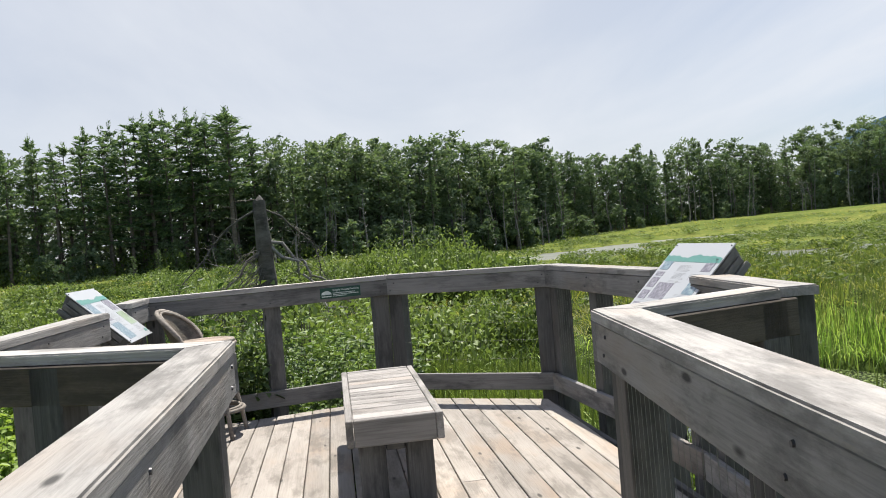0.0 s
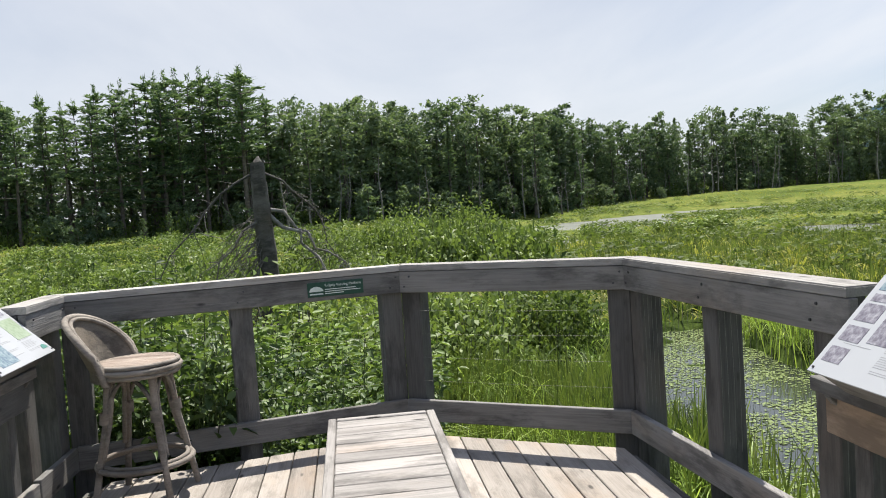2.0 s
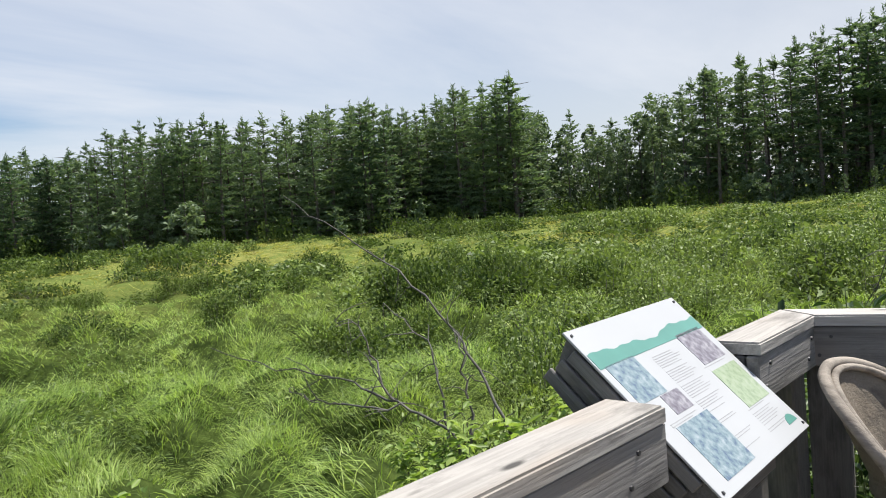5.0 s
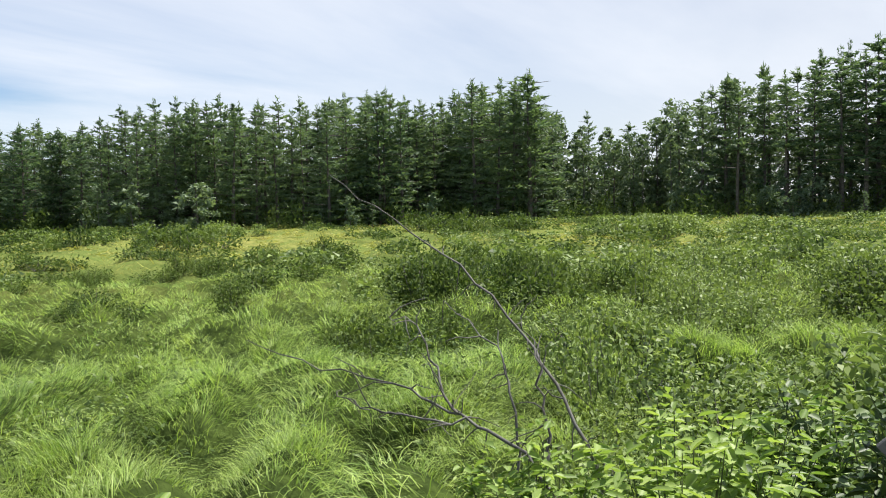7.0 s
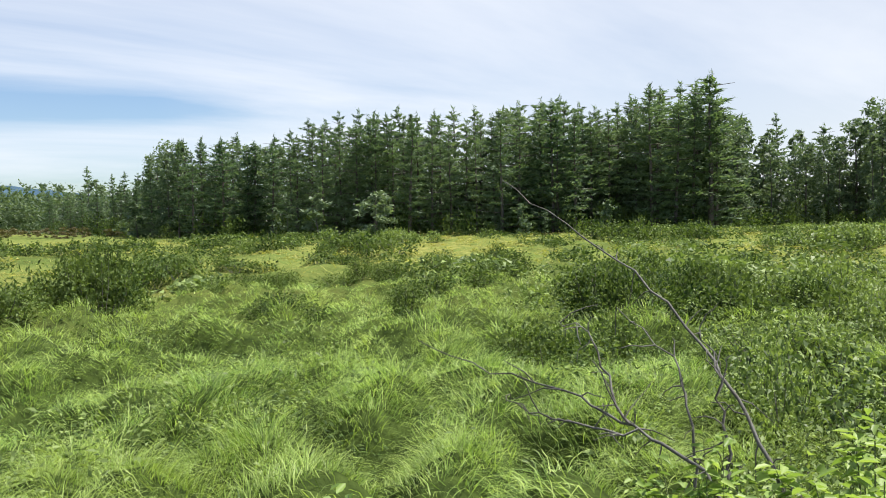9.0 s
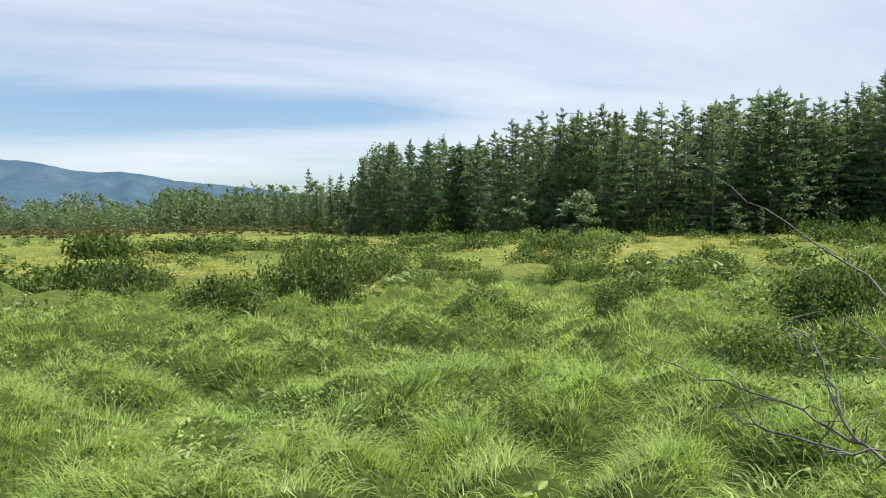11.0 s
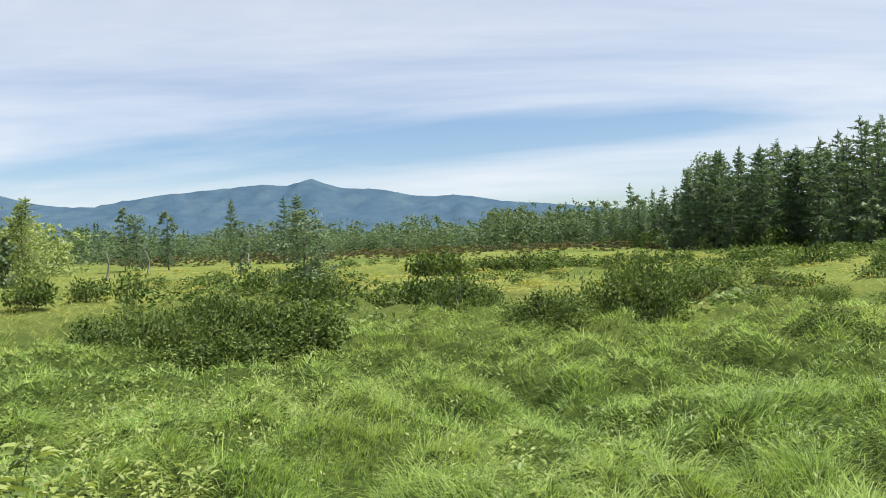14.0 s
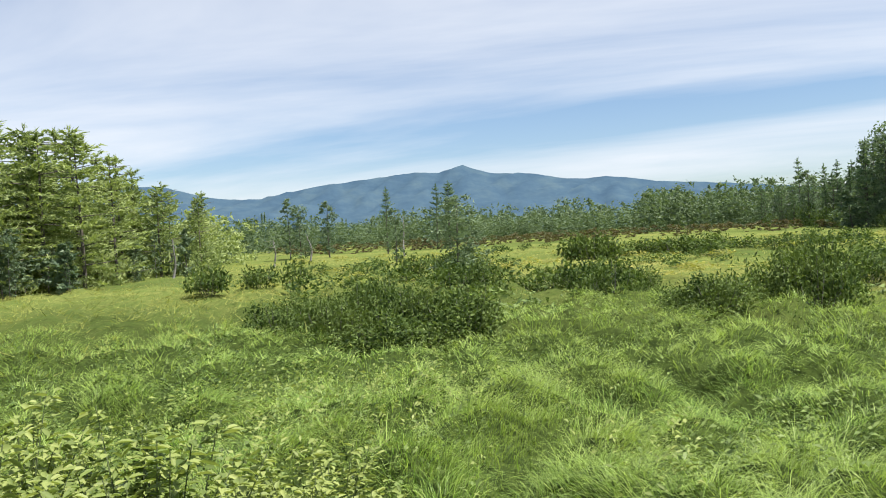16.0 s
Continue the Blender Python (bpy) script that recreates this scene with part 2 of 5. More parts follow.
# far wood is paler and greyer, its haze painted into the leaf colour
M_FARWOOD = foliage("hazed_far_leaves", (0.062, 0.098, 0.054), (0.098, 0.146, 0.078), (0.142, 0.192, 0.104), 0.02, 0.38)
M_RUSSET = foliage("russet_shrub", (0.055, 0.048, 0.026), (0.090, 0.072, 0.034), (0.115, 0.108, 0.045), 0.1, 0.35)
M_PAD = foliage("lily_pads", (0.105, 0.150, 0.045), (0.165, 0.217, 0.068), (0.225, 0.277, 0.105), 0.6, 0.1, 0.35)

gm, gn, gl, gb = material("marsh_ground", 0.95)
gpos = gn.new("ShaderNodeNewGeometry").outputs["Position"]
g1 = noise_of(gn, gl, gpos, 0.05, 4.0)
g2 = noise_of(gn, gl, gpos, 2.2, 5.0)
gc = ramp(gn, gl, g1, [(0.35, (0.074, 0.094, 0.030)), (0.52, (0.165, 0.186, 0.054)), (0.66, (0.228, 0.224, 0.070))])
gc = mixed(gn, gl, ramp(gn, gl, g2, [(0.4, (0, 0, 0)), (0.68, (0.8, 0.8, 0.8))]), gc, (0.06, 0.092, 0.022))
g3 = noise_of(gn, gl, gpos, 0.75, 7.0, (1, 1, 1), 0.65)
gc = mixed(gn, gl, ramp(gn, gl, g3, [(0.44, (0, 0, 0)), (0.60, (0.55, 0.55, 0.55))]), gc, (0.090, 0.135, 0.034))
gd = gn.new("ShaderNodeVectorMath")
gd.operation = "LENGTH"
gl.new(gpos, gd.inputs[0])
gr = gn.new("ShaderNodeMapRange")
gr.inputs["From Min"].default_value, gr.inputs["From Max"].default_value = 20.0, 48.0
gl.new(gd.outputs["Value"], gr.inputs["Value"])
# near ground: peat and thatch, coloured darker for shade between the blades
shaded_thatch = ramp(gn, gl, noise_of(gn, gl, gpos, 5.0, 5.0), [(0.35, (0.022, 0.034, 0.010)), (0.65, (0.055, 0.08, 0.02))])
gc = mixed(gn, gl, gr.outputs[0], shaded_thatch, gc)
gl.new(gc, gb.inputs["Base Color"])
bump(gn, gl, gb, g2, 0.8, 0.2)
gb.inputs["Specular IOR Level"].default_value = 0.0
M_GROUND = gm

wm, wwn, wwl, wb = material("still_water", 0.06)
wb.inputs["Base Color"].default_value = (0.035, 0.04, 0.035, 1)
wb.inputs["Specular IOR Level"].default_value = 0.6
bump(wwn, wwl, wb, noise_of(wwn, wwl, wwn.new("ShaderNodeNewGeometry").outputs["Position"], 3.0, 3.0), 0.05, 0.02)
M_WATER = wm
sm, sn, sl, sb = material("algae_scum", 0.5)
sl.new(ramp(sn, sl, noise_of(sn, sl, sn.new("ShaderNodeNewGeometry").outputs["Position"], 0.6, 5.0), [(0.35, (0.065, 0.075, 0.05)), (0.65, (0.12, 0.13, 0.105))]), sb.inputs["Base Color"])
M_SCUM = sm

hm, hn, hl, hb = material("haze_painted_hills", 1.0)
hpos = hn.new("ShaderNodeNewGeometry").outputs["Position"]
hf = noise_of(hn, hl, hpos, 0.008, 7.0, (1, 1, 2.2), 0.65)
# distance haze is painted as blue base colour, with a faint glow below
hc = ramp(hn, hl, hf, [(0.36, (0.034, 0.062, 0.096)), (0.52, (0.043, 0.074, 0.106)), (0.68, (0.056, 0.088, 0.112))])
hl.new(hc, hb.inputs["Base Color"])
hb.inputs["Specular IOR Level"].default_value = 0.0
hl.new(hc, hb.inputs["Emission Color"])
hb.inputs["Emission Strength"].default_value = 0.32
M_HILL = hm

rng = np.random.default_rng(7)


# ---- building helpers ----
def np_mesh(name, verts, tris, mat, smooth=False):
    me = bpy.data.meshes.new(name)
    verts, tris = np.asarray(verts, np.float32), np.asarray(tris, np.int32)
    me.vertices.add(len(verts))
    me.vertices.foreach_set("co", verts.ravel())
    me.loops.add(tris.size)
    me.loops.foreach_set("vertex_index", tris.ravel())
    me.polygons.add(len(tris))
    me.polygons.foreach_set("loop_start", np.arange(0, tris.size, tris.shape[1], dtype=np.int32))
    if smooth:
        me.polygons.foreach_set("use_smooth", np.ones(len(tris), bool))
    me.materials.append(mat)
    me.update(calc_edges=True)
    me.validate()
    return me


def root(name, m, label, category, group="", kind=""):
    e = new(name)
    e.empty_display_size = 0.1
    e.matrix_world = m
    return tagged(e, label, category, group, kind)


def part(name, bm, mat, parent, label="", m=None, smooth=False):
    """One bmesh as one mesh object under its thing."""
    if isinstance(bm, bpy.types.Mesh):
        me = bm
    else:
        me = bpy.data.meshes.new(name)
        if smooth:
            for f in bm.faces:
                f.smooth = True
        bm.to_mesh(me)
        bm.free()
        me.materials.append(mat)
    ob = new(name, me)
    ob.parent = parent
    if m is not None:
        ob.matrix_basis = m
    return tagged(ob, label)


def solo(name, bm, mat, m, label, category, group="", kind="", smooth=False):
    me = bm
    if not isinstance(bm, bpy.types.Mesh):
        me = bpy.data.meshes.new(name)
        if smooth:
            for f in bm.faces:
                f.smooth = True
        bm.to_mesh(me)
        bm.free()
        me.materials.append(mat)
    ob = new(name, me)
    ob.matrix_world = m
    return tagged(ob, label, category, group, kind)


def box(lx, ly, lz, bevel=0.004):
    """A board about its middle, edges eased."""
    bm = bmesh.new()
    bmesh.ops.create_cube(bm, size=1.0, matrix=Matrix.Diagonal((lx, ly, lz, 1)))
    if bevel:
        bmesh.ops.bevel(bm, geom=bm.edges[:], offset=bevel, segments=1, affect="EDGES")
    return bm


def prism(outline, z0, z1):
    """A solid from a plan outline (list of x, y), between two heights."""
    bm = bmesh.new()
    low = [bm.verts.new((x, y, z0)) for x, y in outline]
    top = [bm.verts.new((x, y, z1)) for x, y in outline]
    bm.faces.new(top)
    bm.faces.new(low[::-1])
    k = len(outline)
    for i in range(k):
        bm.faces.new((low[i], low[(i + 1) % k], top[(i + 1) % k], top[i]))
    bmesh.ops.recalc_face_normals(bm, faces=bm.faces[:])
    return bm


def tube_arrays(points, radii, sides=6):
    """Vertices and quads of a tapered tube along points."""
    pts = [Vector(p) for p in points]
    v, f = [], []
    for i, p in enumerate(pts):
        d = (pts[min(i + 1, len(pts) - 1)] - pts[max(i - 1, 0)]).normalized()
        a = d.orthogonal().normalized()
        if abs(d.z) < 0.95:
            a = d.cross(Vector((0, 0, 1))).normalized()
        c = d.cross(a)
        for k in range(sides):
            w = 2 * math.pi * k / sides
            v.append(tuple(p + (a * math.cos(w) + c * math.sin(w)) * radii[i]))
    for i in range(len(pts) - 1):
        for k in range(sides):
            f.append((i * sides + k, i * sides + (k + 1) % sides, (i + 1) * sides + (k + 1) % sides, (i + 1) * sides + k))
    return v, f


def tubes(name, runs, mat, sides=6):
    """Several tubes (points, radii) joined into one mesh."""
    v, f = [], []
    for points, radii in runs:
        a, b = tube_arrays(points, radii, sides)
        o = len(v)
        v += a
        f += [tuple(i + o for i in q) for q in b]
    return np_mesh(name, v, f, mat, True)


# ---- the ground ----
PONDS = [(5.2, 12.6, 1.35, 5.0, -0.22), (6.7, 9.8, 2.1, 2.8, 0.0), (20, 69, 10, 6.5, -0.25), (29, 79, 9, 5.0, 0.5), (44, 90, 15, 5.5, 0.25), (27, 39, 8, 5.0, -0.3)]
WATER_Z = -1.28


def smooth01(x, a, b):
    t = np.clip((x - a) / (b - a), 0, 1)
    return t * t * (3 - 2 * t)


def pond_mask(x, y):
    """1 in the middle of a pond, 0 outside."""
    best = np.zeros_like(x, dtype=float)
    for cx, cy, rx, ry, turn in PONDS:
        c, s = math.cos(turn), math.sin(turn)
        u, v = ((x - cx) * c + (y - cy) * s) / rx, (-(x - cx) * s + (y - cy) * c) / ry
        w = 0.16 * np.sin(3.1 * u + 2.0 * v + cx) + 0.12 * np.sin(5.3 * v - 3.0 * u)
        best = np.maximum(best, np.clip((1.0 - np.sqrt(u * u + v * v) + w) * 3.0, 0, 1))
    return best


def gz(x, y):
    """Height of the marsh."""
    x, y = np.asarray(x, float), np.asarray(y, float)
    r, right = np.hypot(x, y - 4), smooth01(x / (np.abs(y) + 1e-6) * np.sign(y + 1e-6), 0.02, 0.25) * (y > 0)
    rise = (1 - right) * (1.15 * smooth01(r, 24, 85)) + right * (1.5 * smooth01(r, 85, 150))
    rise = rise + 0.007 * np.clip(r - 85, 0, 400)
    u, v = np.sin(x * 1.55 + 1.3 * np.sin(y * 0.9) + 0.6 * np.sin(y * 2.1)), np.sin(y * 1.75 + 1.2 * np.sin(x * 1.1) + 0.5 * np.sin(x * 2.7 + 1))
    humps = 0.70 * np.sqrt(np.abs(u * v)) - 0.38 + 0.13 * np.sin(x * 3.3 + 1.2 * np.sin(y * 2.6)) * np.sin(y * 3.7 + 1.4 * np.sin(x * 2.2)) + 0.05 * np.sin(x * 4.1 + y * 2.3)
    swell = np.sin(x * 0.62 + 1.1 * np.sin(y * 0.41) + 2.0) * np.sin(y * 0.71 + 1.3 * np.sin(x * 0.37))
    humps = humps + 0.26 * np.sign(swell) * np.sqrt(np.abs(swell)) * smooth01(r, 4, 8)
    near = 1 - smooth01(r, 30, 70)
    return -1.08 + rise + humps * (0.25 + 0.75 * near) * (1 - 0.5 * right) - 0.5 * pond_mask(x, y)


def build_ground():
    radii = np.concatenate([[0.0], np.linspace(1.0, 30, 74), 30 * np.power(4200 / 30.0, np.linspace(0.02, 1, 60))])
    turns = 240
    th = np.linspace(0, 2 * math.pi, turns, endpoint=False)
    v, f = [(0.0, 4.0, float(gz(0, 4)))], []
    for r in radii[1:]:
        x, y = r * np.cos(th), 4 + r * np.sin(th)
        v += list(zip(x.tolist(), y.tolist(), gz(x, y).tolist()))
    tri = []
    for k in range(turns):
        tri.append((0, 1 + k, 1 + (k + 1) % turns))
    for i in range(len(radii) - 2):
        a = 1 + i * turns
        for k in range(turns):
            k2 = (k + 1) % turns
            tri.append((a + k, a + turns + k, a + turns + k2))
            tri.append((a + k, a + turns + k2, a + k2))
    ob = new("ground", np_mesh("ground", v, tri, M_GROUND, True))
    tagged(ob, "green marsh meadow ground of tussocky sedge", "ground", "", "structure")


build_ground()


def build_water(mat, x0, x1, y0, y1, z, label):
    ob = new("water", np_mesh("water", [(x0, y0, z), (x1, y0, z), (x1, y1, z), (x0, y1, z)], [(0, 1, 2, 3)], mat))
    tagged(ob, label, "water", "", "structure")


build_water(M_WATER, 1.2, 11, 5.8, 19, -1.27, "shallow pond water with floating duckweed")
build_water(M_SCUM, 10, 72, 28, 108, -1.16, "pale scummy pond surface among the sedge")

# ---- grass and reeds ----
DECK = [(-0.5, -1.6), (-0.5, 2.8), (-1.62, 3.3), (-1.62, 6.85), (0.45, 7.3), (1.85, 6.45), (1.95, 2.75), (1.0, 2.6), (0.5, -1.6)]


def on_deck(x, y):
    inside = np.zeros(x.shape, bool)
    for (ax, ay), (bx, by) in zip(DECK, DECK[1:] + DECK[:1]):
        cross = ((ay > y) != (by > y)) & (x < (bx - ax) * (y - ay) / (by - ay + 1e-9) + ax)
        inside ^= cross
    return inside


def field(x, y, s, seed):
    """A soft field of patches, about 0 to 1."""
    a = np.sin(x * s + 1.3 * np.sin(y * s * 0.7 + seed) + seed) * np.sin(y * s * 1.2 + 1.1 * np.sin(x * s * 0.8 - seed) + 2 * seed)
    b = np.sin(x * s * 2.3 + y * s * 1.1 + seed * 3) * np.sin(y * s * 2.1 - x * s * 0.9 + seed)
    return np.clip(0.5 + 0.4 * a + 0.25 * b, 0, 1)


def blades(x, y, length, width, lean, lean_dir, mat, name, label, segments=2, base=None):
    """Curved grass blades as one mesh."""
    n = len(x)
    z = gz(x, y) - 0.03 if base is None else base
    face = rng.uniform(0, 2 * math.pi, n)
    wx, wy = np.cos(face) * width / 2, np.sin(face) * width / 2
    lx, ly = np.cos(lean_dir) * lean, np.sin(lean_dir) * lean
    droop = np.clip(0.10 + 0.66 * lean + rng.normal(0, 0.1, n), 0.0, 0.98)
    rows = []
    for k in range(segments):
        t = k / segments
        w = (1 - 0.45 * t)
        far = t * (0.35 + 0.65 * t)
        cx, cy, cz = x + lx * length * far, y + ly * length * far, z + length * t * (1 - droop * t)
        rows += [np.stack([cx - wx * w, cy - wy * w, cz], 1), np.stack([cx + wx * w, cy + wy * w, cz], 1)]
    rows.append(np.stack([x + lx * length, y + ly * length, z + length * (1 - droop)], 1))
    v = np.stack(rows, 1)
    m = v.shape[1]
    loc = []
    for k in range(segments - 1):
        a = 2 * k
        loc += [(a, a + 1, a + 3), (a, a + 3, a + 2)]
    a = 2 * (segments - 1)
    loc.append((a, a + 1, a + 2))
    tri = (np.arange(n) * m)[:, None, None] + np.array(loc)[None]
    ob = new(name, np_mesh(name, v.reshape(-1, 3), tri.reshape(-1, 3), mat))
    return tagged(ob, label, "grass", "", "stuff")


def sector(n, r0, r1, yaw0, yaw1, ox=-1.0, oy=4.5, power=1.0):
    """Random places in a ring sector; yaw in degrees to the left of +y. power < 1 crowds the near end."""
    r = r0 + (r1 - r0) * np.power(rng.uniform(0, 1, n), power)
    a = np.radians(rng.uniform(yaw0, yaw1, n))
    return ox - r * np.sin(a), oy + r * np.cos(a)


def meadow(n, r0, r1, yaw0, yaw1, length, width, segments, power=1.0, mat=M_GRASS, hollow=False, label="long green marsh grass in bent tussocks"):
    x, y = sector(n, r0, r1, yaw0, yaw1, power=power)
    tall = field(x, y, 0.9, 1.7)
    u, v = np.sin(x * 1.55 + 1.3 * np.sin(y * 0.9) + 0.6 * np.sin(y * 2.1)), np.sin(y * 1.75 + 1.2 * np.sin(x * 1.1) + 0.5 * np.sin(x * 2.7 + 1))
    crown = np.sqrt(np.abs(u * v))
    keep = (~on_deck(x, y)) & (pond_mask(x, y) < np.where(y > 25, 0.02, 0.25)) & (rng.uniform(0, 1, n) < (np.clip(1.25 * (0.75 - crown), 0, 1) if hollow else 0.02 + 0.98 * crown ** 2.0))
    x, y, tall, crown = x[keep], y[keep], tall[keep], crown[keep]
    k = len(x)
    size = length * (0.55 + 0.45 * tall) * rng.uniform(0.5, 1.4, k) * (1.0 if hollow else 0.40 + 0.80 * crown)
    # blades fall away from their tussock, with a little wind over all
    gx, gy = gz(x + 0.15, y) - gz(x - 0.15, y), gz(x, y + 0.15) - gz(x, y - 0.15)
    swirl = np.arctan2(-gy + 0.05 * np.sin(x * 0.4), -gx - 0.07) + 0.9 * np.sin(x * 0.9 + 1.7 * np.sin(y * 0.6)) + rng.normal(0, 0.6, k)
    lean = np.clip(0.72 + 0.55 * field(x, y, 0.7, 4.1) + rng.normal(0, 0.28, k), 0.05, 1.4)
    blades(x, y, size, width * rng.uniform(0.6, 1.4, k), lean, swirl, mat, "grass", label, segments)


meadow(26000, 1.5, 7, 8, 175, 0.5, 0.008, 3, 0.8)
meadow(175000, 7, 14.5, 15, 150, 0.50, 0.0066, 3, 0.9)
meadow(165000, 14.5, 29, 8, 145, 0.46, 0.010, 2, 0.9)
meadow(150000, 29, 80, 3, 145, 0.5, 0.034, 1, 0.75, M_FARGRASS)
# dark blades paint extra shade into the hollows between tussocks
meadow(48000, 7, 24, 8, 150, 0.34, 0.013, 2, 0.8, M_HOLLOW_SHADE, True, "short sedge coloured dark to deepen the shade of the hollows")
meadow(26000, 20, 52, 108, 152, 0.5, 0.035, 1, 0.9, M_FARGRASS)
meadow(9000, 1.6, 11, -185, -60, 0.6, 0.02, 2)
meadow(34000, 3.2, 13, -60, 12, 0.75, 0.013, 3, 0.8)
meadow(56000, 13, 40, -60, 8, 0.62, 0.032, 2, 0.9, M_FARGRASS)
meadow(44000, 40, 130, -55, 3, 0.6, 0.09, 1, 0.9, M_FARGRASS)


def reeds(n, cx, cy, rx, ry, length, width, label, mat=M_REED):
    a, r = rng.uniform(0, 6.28, n), np.sqrt(rng.uniform(0, 1, n))
    x, y = cx + rx * r * np.cos(a), cy + ry * r * np.sin(a)
    keep = (~on_deck(x, y)) & (pond_mask(x, y) < 0.6)
    x, y = x[keep], y[keep]
    k = len(x)
    blades(x, y, length * rng.uniform(0.6, 1.25, k), width * rng.uniform(0.6, 1.3, k), np.clip(rng.normal(0.22, 0.14, k), 0.0, 0.7), rng.uniform(0, 6.28, k), mat, "reeds", label, 2)


reeds(2600, 4.0, 9.0, 2.0, 3.6, 0.95, 0.022, "upright green reeds at the pond's edge")
reeds(2400, 9.5, 14.0, 4.5, 5.0, 0.8, 0.024, "upright green reeds across the pond")
reeds(7000, 2.4, 10.3, 1.5, 2.6, 0.62, 0.011, "fine green sedge below the railing", M_REED)
reeds(1500, 2.2, 9.2, 1.3, 1.6, 0.5, 0.010, "short bright grass below the railing", M_GRASS)
reeds(3000, 7.2, 12.8, 2.4, 3.6, 0.85, 0.016, "tall bright reeds along the pond", M_GRASS)
reeds(13000, 17, 30, 12, 13, 0.6, 0.035, "dark green rushes in the wet meadow")


def duckweed(n, label):
    """Floating pads, small uneven discs on the water."""
    x, y = rng.uniform(2.5, 11, n), rng.uniform(5.8, 18, n)
    m = pond_mask(x, y)
    keep = (m > 0.3) & (field(x, y, 0.8, 2.2) + rng.normal(0, 0.1, n) > np.where(x < 5.3 - 0.12 * (y - 9), 0.60, 0.14))
    x, y = x[keep], y[keep]
    k, sides = len(x), 5
    r = rng.uniform(0.008, 0.030, k)
    a = rng.uniform(0, 6.28, k)[:, None] + np.arange(sides)[None] * (5.6 / (sides - 1))
    z = np.full((k, sides), 0.0) + (-1.27 + 0.005 + rng.uniform(0, 0.006, k))[:, None] + rng.normal(0, 0.002, (k, sides))
    v = np.stack([x[:, None] + np.cos(a) * r[:, None], y[:, None] + np.sin(a) * r[:, None], z], 2)
    tri = (np.arange(k) * sides)[:, None, None] + np.array([(0, i, i + 1) for i in range(1, sides - 1)])[None]
    tagged(new("lily_pads", np_mesh("lily_pads", v.reshape(-1, 3), tri.reshape(-1, 3), M_PAD)), label, "lily pads", "", "stuff")


duckweed(70000, "pale green floating pads covering the pond")


# ---- trees ----
def scatter_tris(centres, dirs, length, width, droop=0.0):
    """One pointed triangle per centre, along dirs, with random roll."""
    n = len(centres)
    d = dirs / (np.linalg.norm(dirs, axis=1, keepdims=True) + 1e-9)
    side = np.cross(d, rng.normal(size=(n, 3)))
    side /= np.linalg.norm(side, axis=1, keepdims=True) + 1e-9
    L = (length * rng.uniform(0.6, 1.3, n))[:, None]
    W = (width * rng.uniform(0.6, 1.3, n))[:, None]
    a = centres - d * L * 0.35 - side * W * 0.5
    b = centres - d * L * 0.35 + side * W * 0.5
    c = centres + d * L * 0.65
    c[:, 2] -= droop * L[:, 0]
    return np.stack([a, b, c], 1).reshape(-1, 3)


def tri_index(v):
    return np.arange(len(v)).reshape(-1, 3)


def rand_dirs(n, up=0.0):
    d = rng.normal(size=(n, 3))
    d[:, 2] += up
    return d


def pine_crown(h, r, start, count, tiers, ragged):
    """Flat sprays of needles on near-level boughs, tier over tier with gaps between, tapering to a feathery tip."""
    out = []
    per = count // (tiers * 6)
    for k in range(tiers):
        t = (k + rng.uniform(-0.4, 0.4)) / tiers
        z = h * (start + (0.97 - start) * t)
        reach = r * (0.10 + 0.90 * max(0.0, 1 - t) ** 0.62) * min(1.0, 0.55 + 2.2 * max(t, 0.0)) * rng.uniform(0.7, 1.15)
        a0 = rng.uniform(0, 6.28)
        for j in range(6):
            if rng.uniform() < ragged:
                continue
            a = a0 + j * 1.047 + rng.normal(0, 0.25)
            length = reach * rng.uniform(0.55, 1.2)
            zj = z + rng.normal(0, 0.22)
            m = max(6, int(per * (0.35 + 0.65 * length / r)))
            q = np.power(rng.uniform(0.05, 1, m), 0.75)
            rise = length * (-0.06 + 0.42 * t)
            off = rng.normal(size=m) * ((0.05 + 0.15 * q * (1.15 - q)) * length + 0.05)
            c = np.stack([np.cos(a) * q * length - np.sin(a) * off, np.sin(a) * q * length + np.cos(a) * off, zj + rise * q * q + rng.normal(0, 0.07, m)], 1)
            d = np.stack([np.full(m, math.cos(a)), np.full(m, math.sin(a)), np.full(m, 0.35)], 1) + rng.normal(size=(m, 3)) * 0.5
            out.append(scatter_tris(c, d, 0.55, 0.17))
    tip = np.stack([rng.normal(0, 0.09, 34), rng.normal(0, 0.09, 34), rng.uniform(h * 0.91, h * 1.0, 34)], 1)
    out.append(scatter_tris(tip, rand_dirs(34, 1.8), 0.5, 0.10))
    return np.concatenate(out)


def spruce_crown(h, r, start, count):
    """A narrow spire of drooping boughs."""
    t = np.power(rng.uniform(0, 1, count), 1.2)
    z = h * (start + (1 - start) * t)
    a = rng.uniform(0, 6.28, count)
    reach = r * (1 - t) * (0.75 + 0.35 * np.sin(a * 3 + t * 31) * np.sin(a * 5 - t * 53)) + 0.05
    s = np.power(rng.uniform(0, 1, count), 0.55)
    c = np.stack([np.cos(a) * reach * s, np.sin(a) * reach * s, z - 0.3 * reach * s], 1)
    d = np.stack([np.cos(a), np.sin(a), np.full(count, -0.2)], 1) + rng.normal(size=(count, 3)) * 0.45
    return scatter_tris(c, d, 0.4, 0.14)


